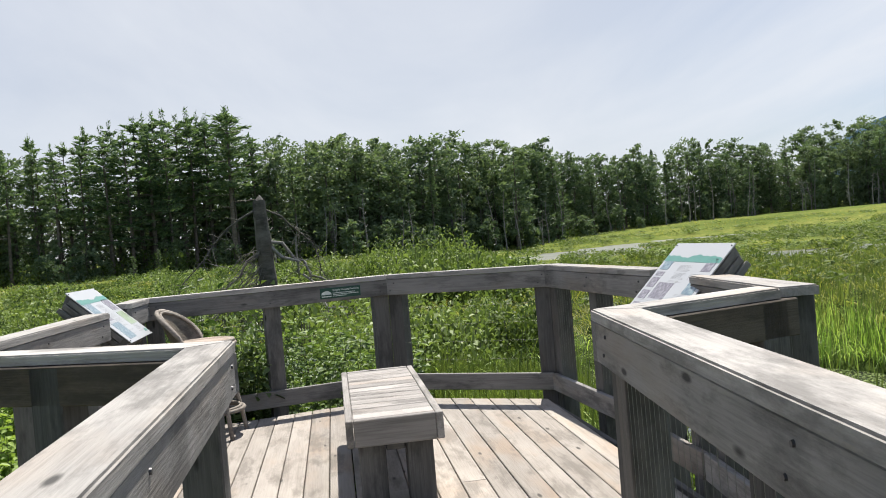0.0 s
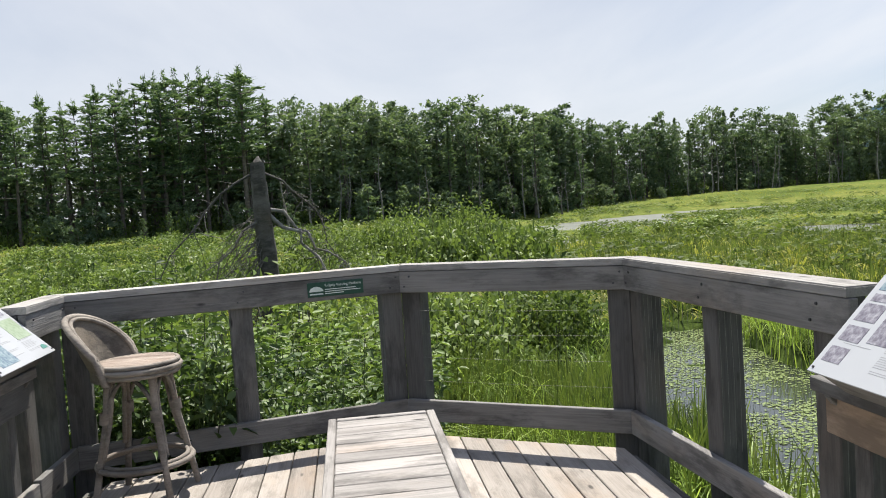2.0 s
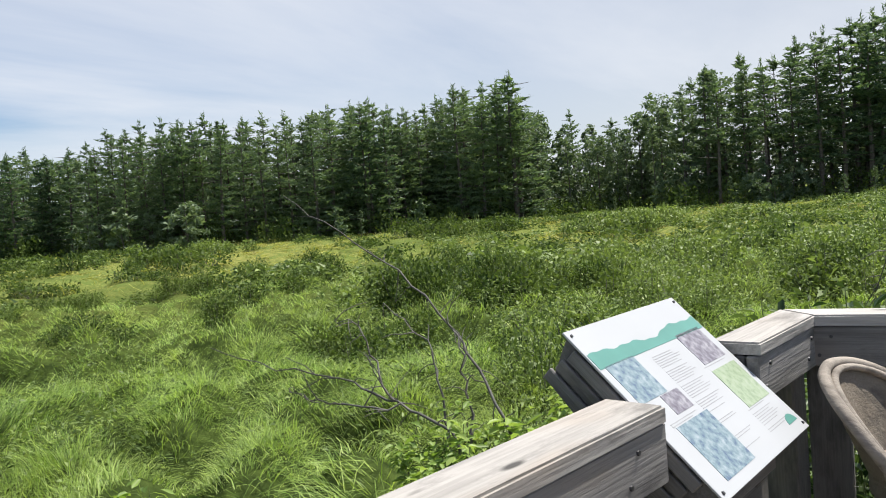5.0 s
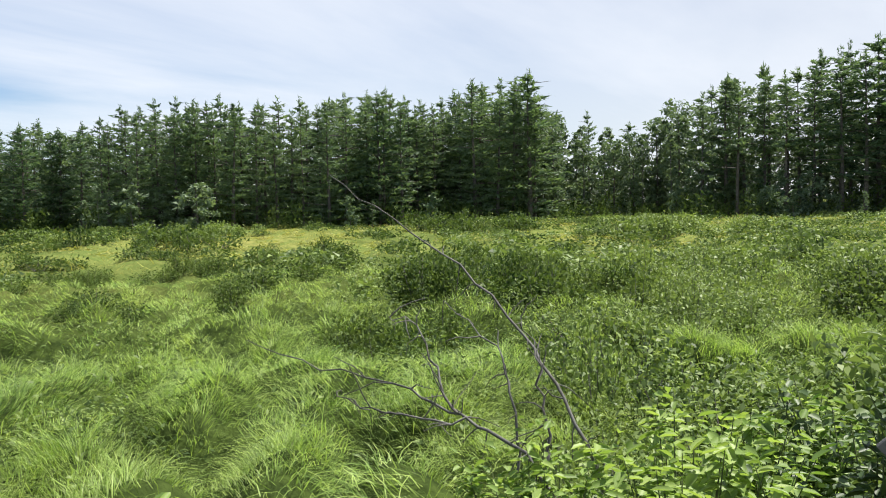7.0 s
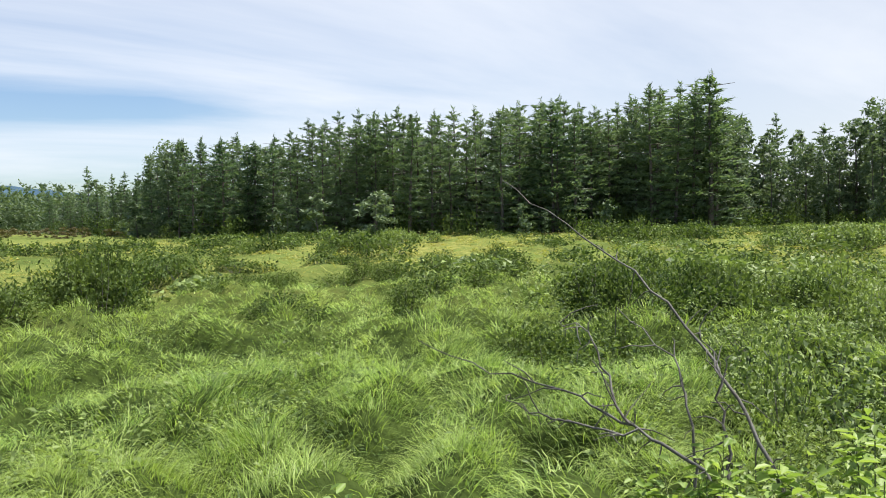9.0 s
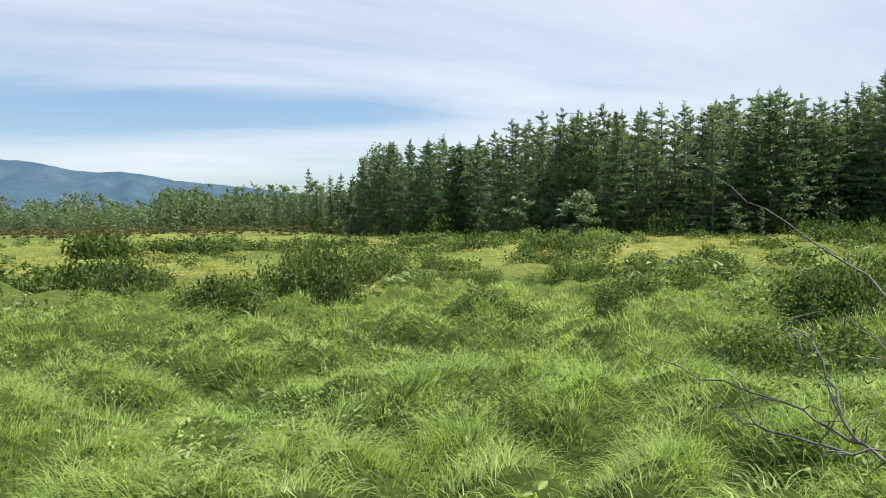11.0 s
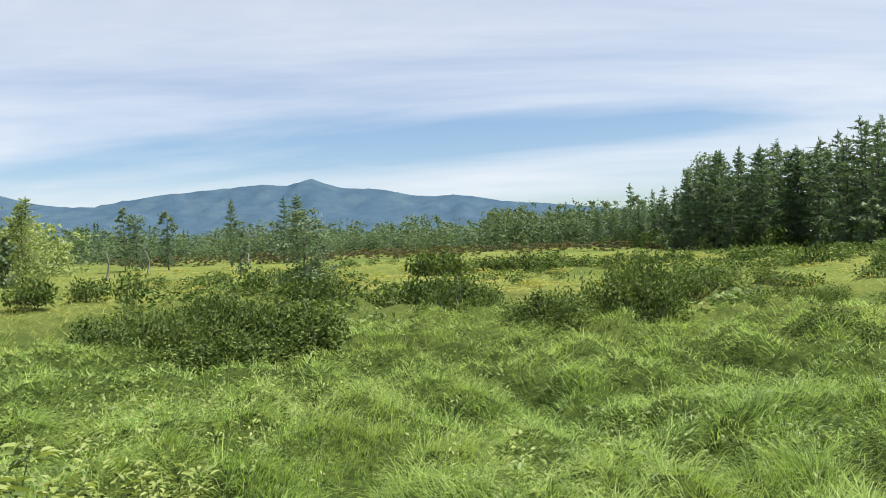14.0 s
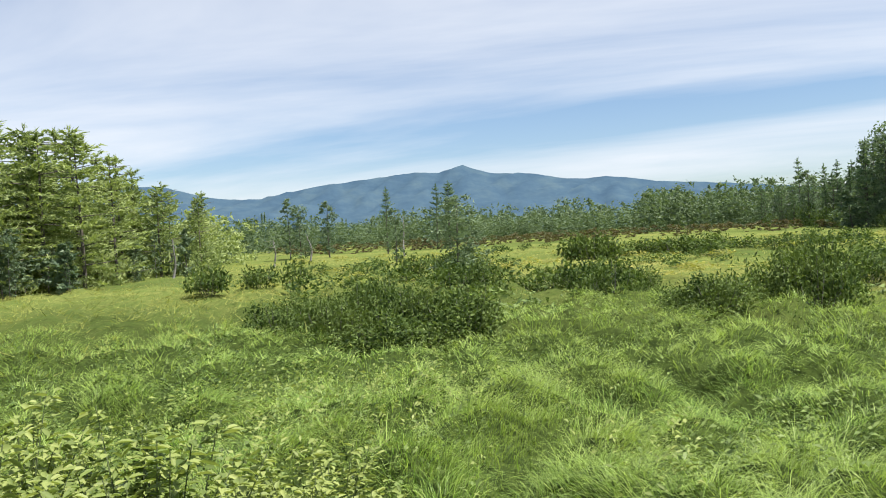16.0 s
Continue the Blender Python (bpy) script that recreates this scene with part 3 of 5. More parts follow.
def broad_crown(h, r, start, count, lobes):
    """Many small leaf clumps set on a loose, lopsided head."""
    out = []
    n = count // lobes
    for k in range(lobes):
        t = (k + rng.uniform(0, 1)) / lobes
        z = h * (start + (0.97 - start) * t)
        reach = r * (0.45 + 0.55 * math.sin(math.pi * (0.25 + 0.72 * t))) * math.sqrt(rng.uniform(0.05, 1.0))
        a = rng.uniform(0, 6.28)
        centre = np.array([math.cos(a) * reach, math.sin(a) * reach, z])
        size = r * rng.uniform(0.14, 0.34)
        c = rng.normal(size=(n, 3)) * size * 0.55
        c[:, 2] *= 0.75
        out.append(scatter_tris(centre + c, rand_dirs(n), 0.36, 0.23))
    return np.concatenate(out)


def trunk_runs(h, r0, top=0.93, limbs=0, start=0.4, reach=2.0, rise=0.6):
    """A leaning tapered trunk and its limbs."""
    pts, rad = [], []
    for k in range(7):
        t = k / 6
        pts.append((0.06 * math.sin(t * 5 + h), 0.06 * math.cos(t * 4 + h), h * top * t - 0.3 * (1 - t)))
        rad.append(r0 * (1 - 0.9 * t) + 0.01)
    runs = [(pts, rad)]
    for k in range(limbs):
        z = h * (start + (top - start) * (k + 0.5) / limbs)
        a = k * 2.4 + h
        L = reach * (1.1 - 0.6 * k / limbs)
        runs.append(([(0, 0, z), (math.cos(a) * L * 0.5, math.sin(a) * L * 0.5, z + L * rise * 0.35), (math.cos(a) * L, math.sin(a) * L, z + L * rise)], [r0 * 0.28, r0 * 0.18, 0.012]))
    return runs


def tree_model(kind, name, h, r, start, count, label, **more):
    crown = {"pine": pine_crown, "spruce": spruce_crown, "broad": broad_crown}[kind](h, r, start, count, *more.get("args", ()))
    mat = {"pine": more.get("mat", M_PINE), "spruce": M_PINE, "broad": more.get("mat", M_BROAD)}[kind]
    e = root(name, pose(0, 0, -60), label, "tree")
    limbs = {"pine": 14, "spruce": 0, "broad": 7}[kind]
    runs = trunk_runs(h, more.get("r0", 0.2), 0.93, limbs, min(start, 0.35), r * 0.8, {"pine": 0.1, "broad": 0.7}.get(kind, 0))
    part("trunk", tubes("trunk", runs[:1], more.get("bark", M_TRUNK)), None, e)
    if runs[1:]:
        part("branchwork", tubes("branchwork", runs[1:], more.get("bark", M_TRUNK), 4), None, e)["kind"] = "stuff"
    part("crown", np_mesh("crown", crown, tri_index(crown), mat), None, e)
    return e, h


MODELS = {
    "pine": [tree_model("pine", "white_pine", 16, r, s, n, "tall white pine with layered dark green boughs", args=(ti, ra)) for r, s, n, ti, ra in
             ((3.5, 0.05, 3200, 22, 0.10), (3.1, 0.10, 3000, 20, 0.12), (3.8, 0.03, 3400, 23, 0.10), (2.8, 0.16, 2600, 19, 0.14))],
    "tall": [tree_model("pine", "white_pine", 16, r, s, n, "tall bare-stemmed white pine with separate tiers of boughs", args=(ti, ra), r0=0.17) for r, s, n, ti, ra in
             ((2.9, 0.36, 2300, 13, 0.22), (2.5, 0.44, 2000, 11, 0.26), (3.1, 0.30, 2500, 14, 0.2), (2.2, 0.50, 1800, 10, 0.24))],
    "sunlit": [tree_model("pine", "white_pine", 15, r, s, n, "airy white pine, long boughs coloured yellow-green as sunlit", args=(ti, ra), mat=M_SUNLIT) for r, s, n, ti, ra in
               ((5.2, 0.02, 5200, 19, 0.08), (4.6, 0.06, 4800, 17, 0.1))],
    "spruce": [tree_model("spruce", "spruce_tree", 13, r, 0.05, n, "narrow dark spruce with a pointed spire") for r, n in ((2.6, 2400), (2.2, 2000))],
    "broad": [tree_model("broad", "leafy_tree", 12, r, s, n, "leafy green broadleaf tree at the wood's edge", args=(lo,), r0=0.14) for r, s, n, lo in
              ((2.2, 0.05, 2500, 64), (1.8, 0.12, 2100, 52), (2.5, 0.04, 2800, 74))],
    "birch": [tree_model("broad", "slender_tree", 11, r, 0.12, n, "slender grey-stemmed tree with sparse pale leaves", args=(lo,), r0=0.08, bark=M_TWIG) for r, n, lo in ((1.4, 1250, 40), (1.1, 1000, 34))],
    "sapling": [tree_model("broad", "sapling", 4, r, 0.02, n, "young leafy sapling before the wood", args=(lo,), r0=0.04) for r, n, lo in ((1.0, 620, 22), (1.3, 760, 26))],
}
# the wood's edge: yaw to the left of +y, distance, and how high its tops stand above eye level in degrees
EDGE = [(-44, 165, 5.3), (-36, 160, 5.1), (-32, 150, 4.8), (-27, 145, 4.9), (-22, 132, 5.0), (-19.4, 125, 4.9), (-17.5, 118, 5.8), (-15.2, 108, 6.4), (-10.8, 97, 6.6), (-9.6, 95, 7.3), (-6, 90, 7.3), (-3, 87, 7.8), (3.7, 84, 7.7),
        (5.4, 82, 9.0), (6.3, 82, 10.4), (8.6, 82, 9.9), (11, 80, 9.9), (15, 80, 9.2), (20.5, 80, 8.0), (22.5, 80, 7.3), (24.5, 82, 6.4), (28.8, 88, 4.9), (32.7, 84, 6.0), (35, 82, 8.5), (38, 80, 8.3), (41, 80, 7.4), (45.5, 78, 8.0),
        (50, 77, 7.2), (57.6, 78, 7.4), (62.5, 80, 6.7), (64.5, 86, 5.6), (71.5, 92, 5.4), (74, 104, 3.0), (78, 130, 2.2)]
EDGE_L = [(114, 80, 3.0), (117, 70, 3.9), (120.5, 64, 5.2), (124.5, 58, 8.0), (129, 56, 8.4), (136, 54, 8.8), (150, 52, 8.6), (168, 52, 8.0)]
EYE = Vector((-0.8, 3.5, 1.5))
trees_made = []


def plant(kind, yaw, dist, height, tilt=0.0):
    model, h = MODELS[kind][rng.integers(len(MODELS[kind]))]
    a = radians(yaw)
    x, y = EYE.x - dist * math.sin(a), EYE.y + dist * math.cos(a)
    s = height / h
    ob = copy_thing(model, Matrix.LocRotScale((x, y, float(gz(x, y)) - 0.1), Euler((radians(rng.normal(0, 1.2)), tilt, rng.uniform(0, 6.28))), (s * rng.uniform(0.85, 1.15),) * 2 + (s,)))
    ob.scale = (s * rng.uniform(0.9, 1.5), s * rng.uniform(0.9, 1.5), s)
    trees_made.append(ob)
    ob["group"] = "trees of the wood's edge"
    return ob


def edge_at(table, yaw):
    ys = [e[0] for e in table]
    return np.interp(yaw, ys, [e[1] for e in table]), np.interp(yaw, ys, [e[2] for e in table])


def kinds_at(yaw):
    if yaw < -12:
        return (("broad", 0.62), ("spruce", 0.06), ("pine", 0.18), ("birch", 0.14))
    if yaw < 4:
        return (("broad", 0.66), ("spruce", 0.04), ("pine", 0.14), ("birch", 0.16))
    if yaw < 23:
        return (("tall", 0.82), ("pine", 0.10), ("broad", 0.08))
    if yaw < 33:
        return (("birch", 0.5), ("broad", 0.42), ("tall", 0.08))
    if yaw < 64:
        return (("pine", 0.94), ("spruce", 0.04), ("broad", 0.02))
    if yaw < 80:
        return (("pine", 0.62), ("spruce", 0.13), ("broad", 0.25))
    return (("sunlit", 1.0),)


def wood(table, yaw0, yaw1, gap, rows):
    for k, (back, lower) in enumerate(rows):
        yaw = yaw0 + rng.uniform(0, 1)
        while yaw < yaw1:
            dist, top = edge_at(table, yaw)
            dist = dist + back + rng.uniform(-2, 2)
            names, chance = zip(*kinds_at(yaw))
            kind = names[int(np.searchsorted(np.cumsum(chance), rng.uniform() * 0.999))]
            up = top - lower - abs(rng.normal(0, 0.5)) + 0.78
            if kind in ("birch", "broad"):
                up -= 0.15
            if kind == "spruce":
                up -= 0.5
            x, y = EYE.x - dist * math.sin(radians(yaw)), EYE.y + dist * math.cos(radians(yaw))
            height = EYE.z + dist * math.tan(radians(max(up, 1.6))) - float(gz(x, y))
            plant(kind, yaw, dist, height)
            yaw += math.degrees(gap * rng.uniform(0.7, 1.4) / dist)


wood(EDGE, -44, 4, 2.7, ((0, 1.2), (4, 0.5), (8, 0.0)))
wood(EDGE, 4, 24, 2.3, ((0, 0.7), (4, 0.2), (8, 0.0)))
wood(EDGE, 24, 34, 2.5, ((0, 1.0), (4, 0.4), (8, 0.0)))
wood(EDGE, 34, 79, 1.9, ((0, 0.7), (3, 0.3), (7, 0.0)))
wood(EDGE_L, 116.5, 134, 2.4, ((0, 0.3), (5, 0.0), (10, 0.3)))
wood(EDGE_L, 134, 166, 4.5, ((2, 0.0),))
# low leafy skirt before the wood
for k in range(104):
    yaw = rng.uniform(-42, 76) if k < 60 else rng.uniform(-42, 0)
    dist, top = edge_at(EDGE, yaw)
    plant("sapling" if k % 3 else "birch", yaw, dist - rng.uniform(1, 7), rng.uniform(1.6, 4.4))
for k in range(26):
    yaw = rng.uniform(116, 140)
    dist, top = edge_at(EDGE_L, yaw)
    plant("sapling" if k % 2 else "birch", yaw, dist - rng.uniform(0, 5), rng.uniform(2.2, 5.0))
# single trees that stand out against the sky
for kind, yaw, dist, up in (("pine", 34.7, 80, 9.7), ("tall", 6.3, 80, 10.7), ("pine", 38.5, 79, 9.0), ("pine", 30.4, 95, 6.5), ("pine", 45.2, 77, 8.3), ("broad", -14.2, 100, 6.4),
                            ("pine", 68.0, 88, 6.0), ("pine", 71.0, 92, 5.8), ("pine", 66.0, 88, 5.6), ("pine", 57.6, 77, 7.8), ("pine", 104.4, 96, 4.0), ("pine", 100.9, 105, 4.0), ("pine", 100.0, 103, 4.2),
                            ("birch", 103.6, 60, 2.6), ("broad", 99.0, 42, 3.2), ("birch", 111.2, 90, 3.6), ("pine", 76.6, 150, 4.0), ("broad", 108.5, 90, 3.2), ("broad", 110.5, 92, 3.0)):
    a = radians(yaw)
    g = float(gz(EYE.x - dist * math.sin(a), EYE.y + dist * math.cos(a)))
    ob = plant(kind, yaw, dist, EYE.z + dist * math.tan(radians(up)) - g)
    if up > 9.5:  # the two old pines above the rest are broad
        ob.scale = (ob.scale.x * 1.4, ob.scale.y * 1.4, ob.scale.z)
for models in MODELS.values():
    for e, h in models:
        for o in (*e.children_recursive, e):
            bpy.data.objects.remove(o)


def merged(base, places, name, mat, label, category):
    """Many turned and scaled copies of one cloud of triangles, as one mesh of uncountable stuff."""
    out = []
    for x, y, z, s, sz in places:
        a = rng.uniform(0, 6.28)
        c, q = math.cos(a) * s, math.sin(a) * s
        v = np.stack([base[:, 0] * c - base[:, 1] * q + x, base[:, 0] * q + base[:, 1] * c + y, base[:, 2] * sz + z], 1)
        out.append(v)
    v = np.concatenate(out)
    return tagged(new(name, np_mesh(name, v, tri_index(v), mat)), label, category, "", "stuff")


# far woods beyond the meadow
far_broad, deep_broad, low_broad = broad_crown(9, 2.6, 0.0, 250, 34), broad_crown(9, 3.0, 0.0, 200, 16), broad_crown(9, 3.0, 0.0, 160, 12)
deep_broad = deep_broad + (deep_broad - deep_broad.reshape(-1, 3, 3).mean(1).repeat(3, 0)) * 0.95
low_broad = low_broad + (low_broad - low_broad.reshape(-1, 3, 3).mean(1).repeat(3, 0)) * 1.6
far_broad = far_broad + (far_broad - far_broad.reshape(-1, 3, 3).mean(1).repeat(3, 0)) * 0.85
far_spire = spruce_crown(12, 2.2, 0.05, 300)
far_spire = far_spire + (far_spire - far_spire.reshape(-1, 3, 3).mean(1).repeat(3, 0)) * 0.9


def far_places(n, yaw0, yaw1, d0, d1, h0, h1, wide=1.0):
    out = []
    for k in range(n):
        a, d = radians(rng.uniform(yaw0, yaw1)), rng.uniform(d0, d1)
        x, y = EYE.x - d * math.sin(a), EYE.y + d * math.cos(a)
        s = rng.uniform(h0, h1)
        out.append((x, y, float(gz(x, y)) - 0.5, s * wide, s))
    return out


merged(far_broad, far_places(470, 74, 124, 165, 330, 0.6, 1.0, 1.15) + far_places(150, 74, 124, 150, 175, 0.3, 0.6, 1.8) + far_places(130, 72, 87, 150, 240, 0.75, 1.1, 1.1), "far_wood", M_FARWOOD, "distant mixed green wood beyond the meadow", "woods")
merged(far_spire, far_places(60, 86, 122, 230, 340, 0.6, 0.95) + far_places(40, 72, 86, 180, 260, 0.6, 0.85, 1.3), "far_spruces", M_PINE, "distant dark spruces rising from the wood", "woods")


def deep_places(n, table, yaw0, yaw1):
    out = []
    for k in range(n):
        yaw = rng.uniform(yaw0, yaw1)
        dist, top = edge_at(table, yaw)
        d = dist + rng.uniform(6, 22)
        a = radians(yaw)
        x, y = EYE.x - d * math.sin(a), EYE.y + d * math.cos(a)
        g = float(gz(x, y))
        hgt = EYE.z + d * math.tan(radians(top * rng.uniform(0.3, 0.62 if 4 < yaw < 23 else 0.9))) - g
        out.append((x, y, g - 0.6, hgt / 9 * 1.1, hgt / 9))
    return out


# dark green here paints the shade inside the wood
merged(deep_broad, deep_places(640, EDGE, -46, 79), "deep_wood", M_WOOD_SHADE, "depth of the wood behind its edge, lighting put into its colour", "woods")
# the left depth takes the sunlit green instead
merged(deep_broad, deep_places(170, EDGE_L, 114, 150), "deep_wood", M_SUNLIT, "depth of the wood behind its edge, lighting put into its colour", "woods")
merged(low_broad, far_places(230, 70, 112, 100, 145, 0.12, 0.22, 2.2), "russet_shrubs", M_RUSSET, "russet low shrubs at the meadow's far side", "shrubs")


def understory(n, table, yaw0, yaw1, name, mat, label):
    base = rng.normal(size=(120, 3))
    base /= np.linalg.norm(base, axis=1, keepdims=True)
    base = base * np.power(rng.uniform(0.2, 1, 120), 0.5)[:, None] * np.array([1.3, 1.3, 1.0]) + np.array([0, 0, 0.8])
    tri = scatter_tris(base, rand_dirs(120, 0.4), 0.34, 0.17)
    places = []
    for k in range(n):
        yaw = rng.uniform(yaw0, yaw1)
        d = edge_at(table, yaw)[0] + rng.uniform(-4, 5)
        x, y = EYE.x - d * math.sin(radians(yaw)), EYE.y + d * math.cos(radians(yaw))
        s = rng.uniform(0.5, 1.3)
        places.append((x, y, float(gz(x, y)) - 0.1, s, s * rng.uniform(0.8, 1.7)))
    merged(tri, places, name, mat, label, "undergrowth")


understory(330, EDGE, -45, 79, "undergrowth", M_SHRUB, "leafy undergrowth along the foot of the wood")
understory(90, EDGE_L, 116, 150, "undergrowth", M_SUNLIT, "leafy undergrowth at the foot of the trees")

# ---- hills on the horizon ----
def hill(name, yaw0, yaw1, dist, profile, label):
    """A wooded ridge; profile is (yaw, degrees above eye level)."""
    n, rows = 150, 14
    v, f = [], []
    for i in range(n + 1):
        yaw = yaw0 + (yaw1 - yaw0) * i / n
        el = np.interp(yaw, [p[0] for p in profile], [p[1] for p in profile])
        for j in range(rows + 1):
            t = j / rows
            d = dist + t * dist * 0.25
            a = radians(yaw)
            crest = (dist * 1.25) * math.tan(radians(el)) * (t ** 0.8) * (1 + (0 if t == 1 else 0.05 * math.sin(yaw * 3 + j * 1.3)))
            wob = 0.010 * dist * (noise.noise((yaw * 0.9, t * 5, 0)) * (1 - abs(2 * t - 1)))
            v.append((-d * math.sin(a), d * math.cos(a), crest + wob + (7.0 * noise.noise((yaw * 4.0, 3, 1)) if j == rows else 0) - 10 * (1 - t)))
    for i in range(n):
        for j in range(rows):
            a = i * (rows + 1) + j
            f.append((a, a + rows + 1, a + rows + 2, a + 1))
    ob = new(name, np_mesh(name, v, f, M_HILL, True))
    return tagged(ob, label, "hill", "", "structure")


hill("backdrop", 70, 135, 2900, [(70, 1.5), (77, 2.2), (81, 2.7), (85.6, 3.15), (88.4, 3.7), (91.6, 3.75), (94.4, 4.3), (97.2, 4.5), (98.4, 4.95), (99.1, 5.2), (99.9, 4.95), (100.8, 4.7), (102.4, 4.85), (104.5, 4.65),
                                 (107, 4.4), (109, 4.25), (111.5, 3.85), (113.5, 3.5), (115.1, 3.5), (117, 3.75), (119.7, 4.55), (124, 4.7), (130, 4.2), (135, 3.5)], "wooded mountain on the horizon with haze painted in blue")
hill("backdrop", -60, -32, 3200, [(-60, 4.0), (-48, 5.2), (-42, 5.7), (-39, 5.55), (-37, 5.2), (-34.5, 4.0), (-32, 2.5)], "hill behind the wood with haze painted in blue")

# ---- the deck ----
FLOOR = [(-0.40, -1.6), (-0.40, 2.80), (-1.60, 3.36), (-1.60, 5.3), (-1.42, 5.5), (-1.42, 6.56), (0.45, 6.97), (1.66, 6.22), (1.72, 4.40), (1.72, 2.84), (0.92, 2.66), (0.44, -1.6)]


def span_at(x):
    """The deck's reach in y at x."""
    ys = []
    for (ax, ay), (bx, by) in zip(FLOOR, FLOOR[1:] + FLOOR[:1]):
        if (ax - x) * (bx - x) < 0:
            ys.append(ay + (by - ay) * (x - ax) / (bx - ax))
    return (min(ys), max(ys)) if ys else None


def build_floor():
    e = root("floor", pose(0, 0, 0), "weathered plank deck of the viewing platform", "deck", "", "structure")
    pitch, width, x = 0.1465, 0.1402, -1.598
    while x + width < 1.72:
        a, b = span_at(x + 0.002), span_at(x + width - 0.002)
        if a and b:
            # boards run along y; each is laid with its own length on local x
            cuts = [max(a[0], b[0])]
            if max(a[1], b[1]) - cuts[0] > 4.2:
                cuts.append(2.55 + 0.9 * (int(x * 50) % 3))
            ends = [(a[0], b[0])] + [(c, c) for c in cuts[1:]] + [(a[1], b[1])]
            for (la, lb), (ha, hb) in zip(ends, ends[1:]):
                y0 = min(la, lb)
                outline = [(la - y0 + 0.002, 0), (ha - y0 - 0.002, 0), (hb - y0 - 0.002, -width), (lb - y0 + 0.002, -width)]
                bm = prism(outline[::-1], -0.038, 0)
                bmesh.ops.bevel(bm, geom=[g for g in bm.edges if abs(g.verts[0].co.z) < 1e-4 and abs(g.verts[1].co.z) < 1e-4], offset=0.004, segments=1, affect="EDGES")
                part("plank", bm, M_DECK, e, "", pose(x, y0, rng.uniform(-0.0015, 0.0015), 0, 0, 90))
        x += pitch
    for (ax, ay), (bx, by) in zip(FLOOR, FLOOR[1:]):
        d = Vector((bx - ax, by - ay, 0))
        part("rim_joist", box(d.length, 0.038, 0.19), M_POST, e, "", pose((ax + bx) / 2, (ay + by) / 2, -0.137, 0, 0, math.degrees(math.atan2(d.y, d.x))))
    part("stringer", box(4.9, 0.09, 0.14), M_POST, e, "", pose(0.158, 1.2, -0.111, 0, 0, 90))
    for k in range(9):
        y = -1.2 + k * 0.95
        x0, x1 = (-1.40, 1.62) if y > 3.5 else (-0.38, 0.6 + 0.11 * y)
        part("joist", box(x1 - x0, 0.038, 0.18), M_POST, e, "", pose((x0 + x1) / 2, min(y, 6.1), -0.13))


build_floor()

TOP = 1.078  # height of the rail caps


def railing(p0, p1, posts, label, boards=(1,), low=True, wires=0, mesh=False, cap0=0.0, cap1=0.0, top=TOP):
    """A length of rail from p0 to p1 (the edge towards the platform); the outside lies to the left of that way."""
    a, b = Vector((*p0, 0)), Vector((*p1, 0))
    d = b - a
    L, yaw = d.length, math.degrees(math.atan2(d.y, d.x))
    e = root("railing", pose(a.x, a.y, 0, 0, 0, yaw), label, "railing", "railings of the platform")
    # mitred cap board, flush with the inner face
    bm = prism([(0, 0), (L, 0), (L + cap1 * 0.155, 0.155), (-cap0 * 0.155, 0.155)], -0.019, 0.019)
    bmesh.ops.bevel(bm, geom=[g for g in bm.edges if g.verts[0].co.z > 0 and g.verts[1].co.z > 0], offset=0.006, segments=2, affect="EDGES")
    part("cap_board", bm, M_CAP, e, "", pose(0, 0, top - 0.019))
    for s in boards:
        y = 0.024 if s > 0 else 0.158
        # outer boards: stained brown, colour darkened for the side away from the sun
        board = part("face_board", box(L + 0.016, 0.038, 0.14), M_RAIL if s > 0 else M_SHADED_BROWN, e, "" if s > 0 else "stained brown board, darkened for its shaded outer face", pose(L / 2, y, top - 0.111))
        face = board if s > 0 else face
        if low:
            part("bottom_board", box(L + 0.012, 0.038, 0.14), M_RAIL, e, "", pose(L / 2, y, 0.118))
    for k, f in enumerate(posts):
        x = min(max(f * L, 0.066 - cap0 * 0.047), L - 0.066 + cap1 * 0.047)
        h = top - 0.042 + 1.45
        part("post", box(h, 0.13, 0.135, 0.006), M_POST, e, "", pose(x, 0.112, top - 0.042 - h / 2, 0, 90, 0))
    for s in boards[:1]:
        for f in posts:
            x = min(max(f * L, 0.066 - cap0 * 0.047), L - 0.066 + cap1 * 0.047)
            for dz in (-0.03, 0.035):
                bm = bmesh.new()
                bmesh.ops.create_cone(bm, cap_ends=True, segments=8, radius1=0.007, radius2=0.006, depth=0.006)
                part("screw", bm, M_BOLT, face, "", pose(x + dz * 0.6 - L / 2, -0.021, dz, 90))
    for k in range(wires):
        z = 0.28 + (top - 0.46) * k / max(1, wires - 1) + 0.03
        part("wire", tubes("wire", [([(0.02, 0.05, z), (L * 0.5, 0.052, z - 0.006), (L - 0.02, 0.05, z)], [0.0007] * 3)], M_WIRE, 4), None, e)
    if mesh:
        runs = []
        n = int(L / 0.05)
        for k in range(n):
            x = 0.04 + (L - 0.08) * k / (n - 1)
            runs.append(([(x, 0.053, 0.26), (x + 0.004 * math.sin(k), 0.056, 0.6), (x, 0.053, 0.88)], [0.0009] * 3))
        part("wire_mesh", tubes("wire_mesh", runs, M_WIRE, 3), None, e, "thin rusty fence mesh")
    return e


A0, A1 = (-0.33, -1.55), (-0.366, 2.77)
B1, C1 = (-1.56, 3.34), (-1.475, 5.42)
D0, D1 = (-1.50, 6.13), (-1.50, 6.68)
E1, F1, G1 = (0.45, 7.10), (1.69, 6.32), (1.83, 4.45)
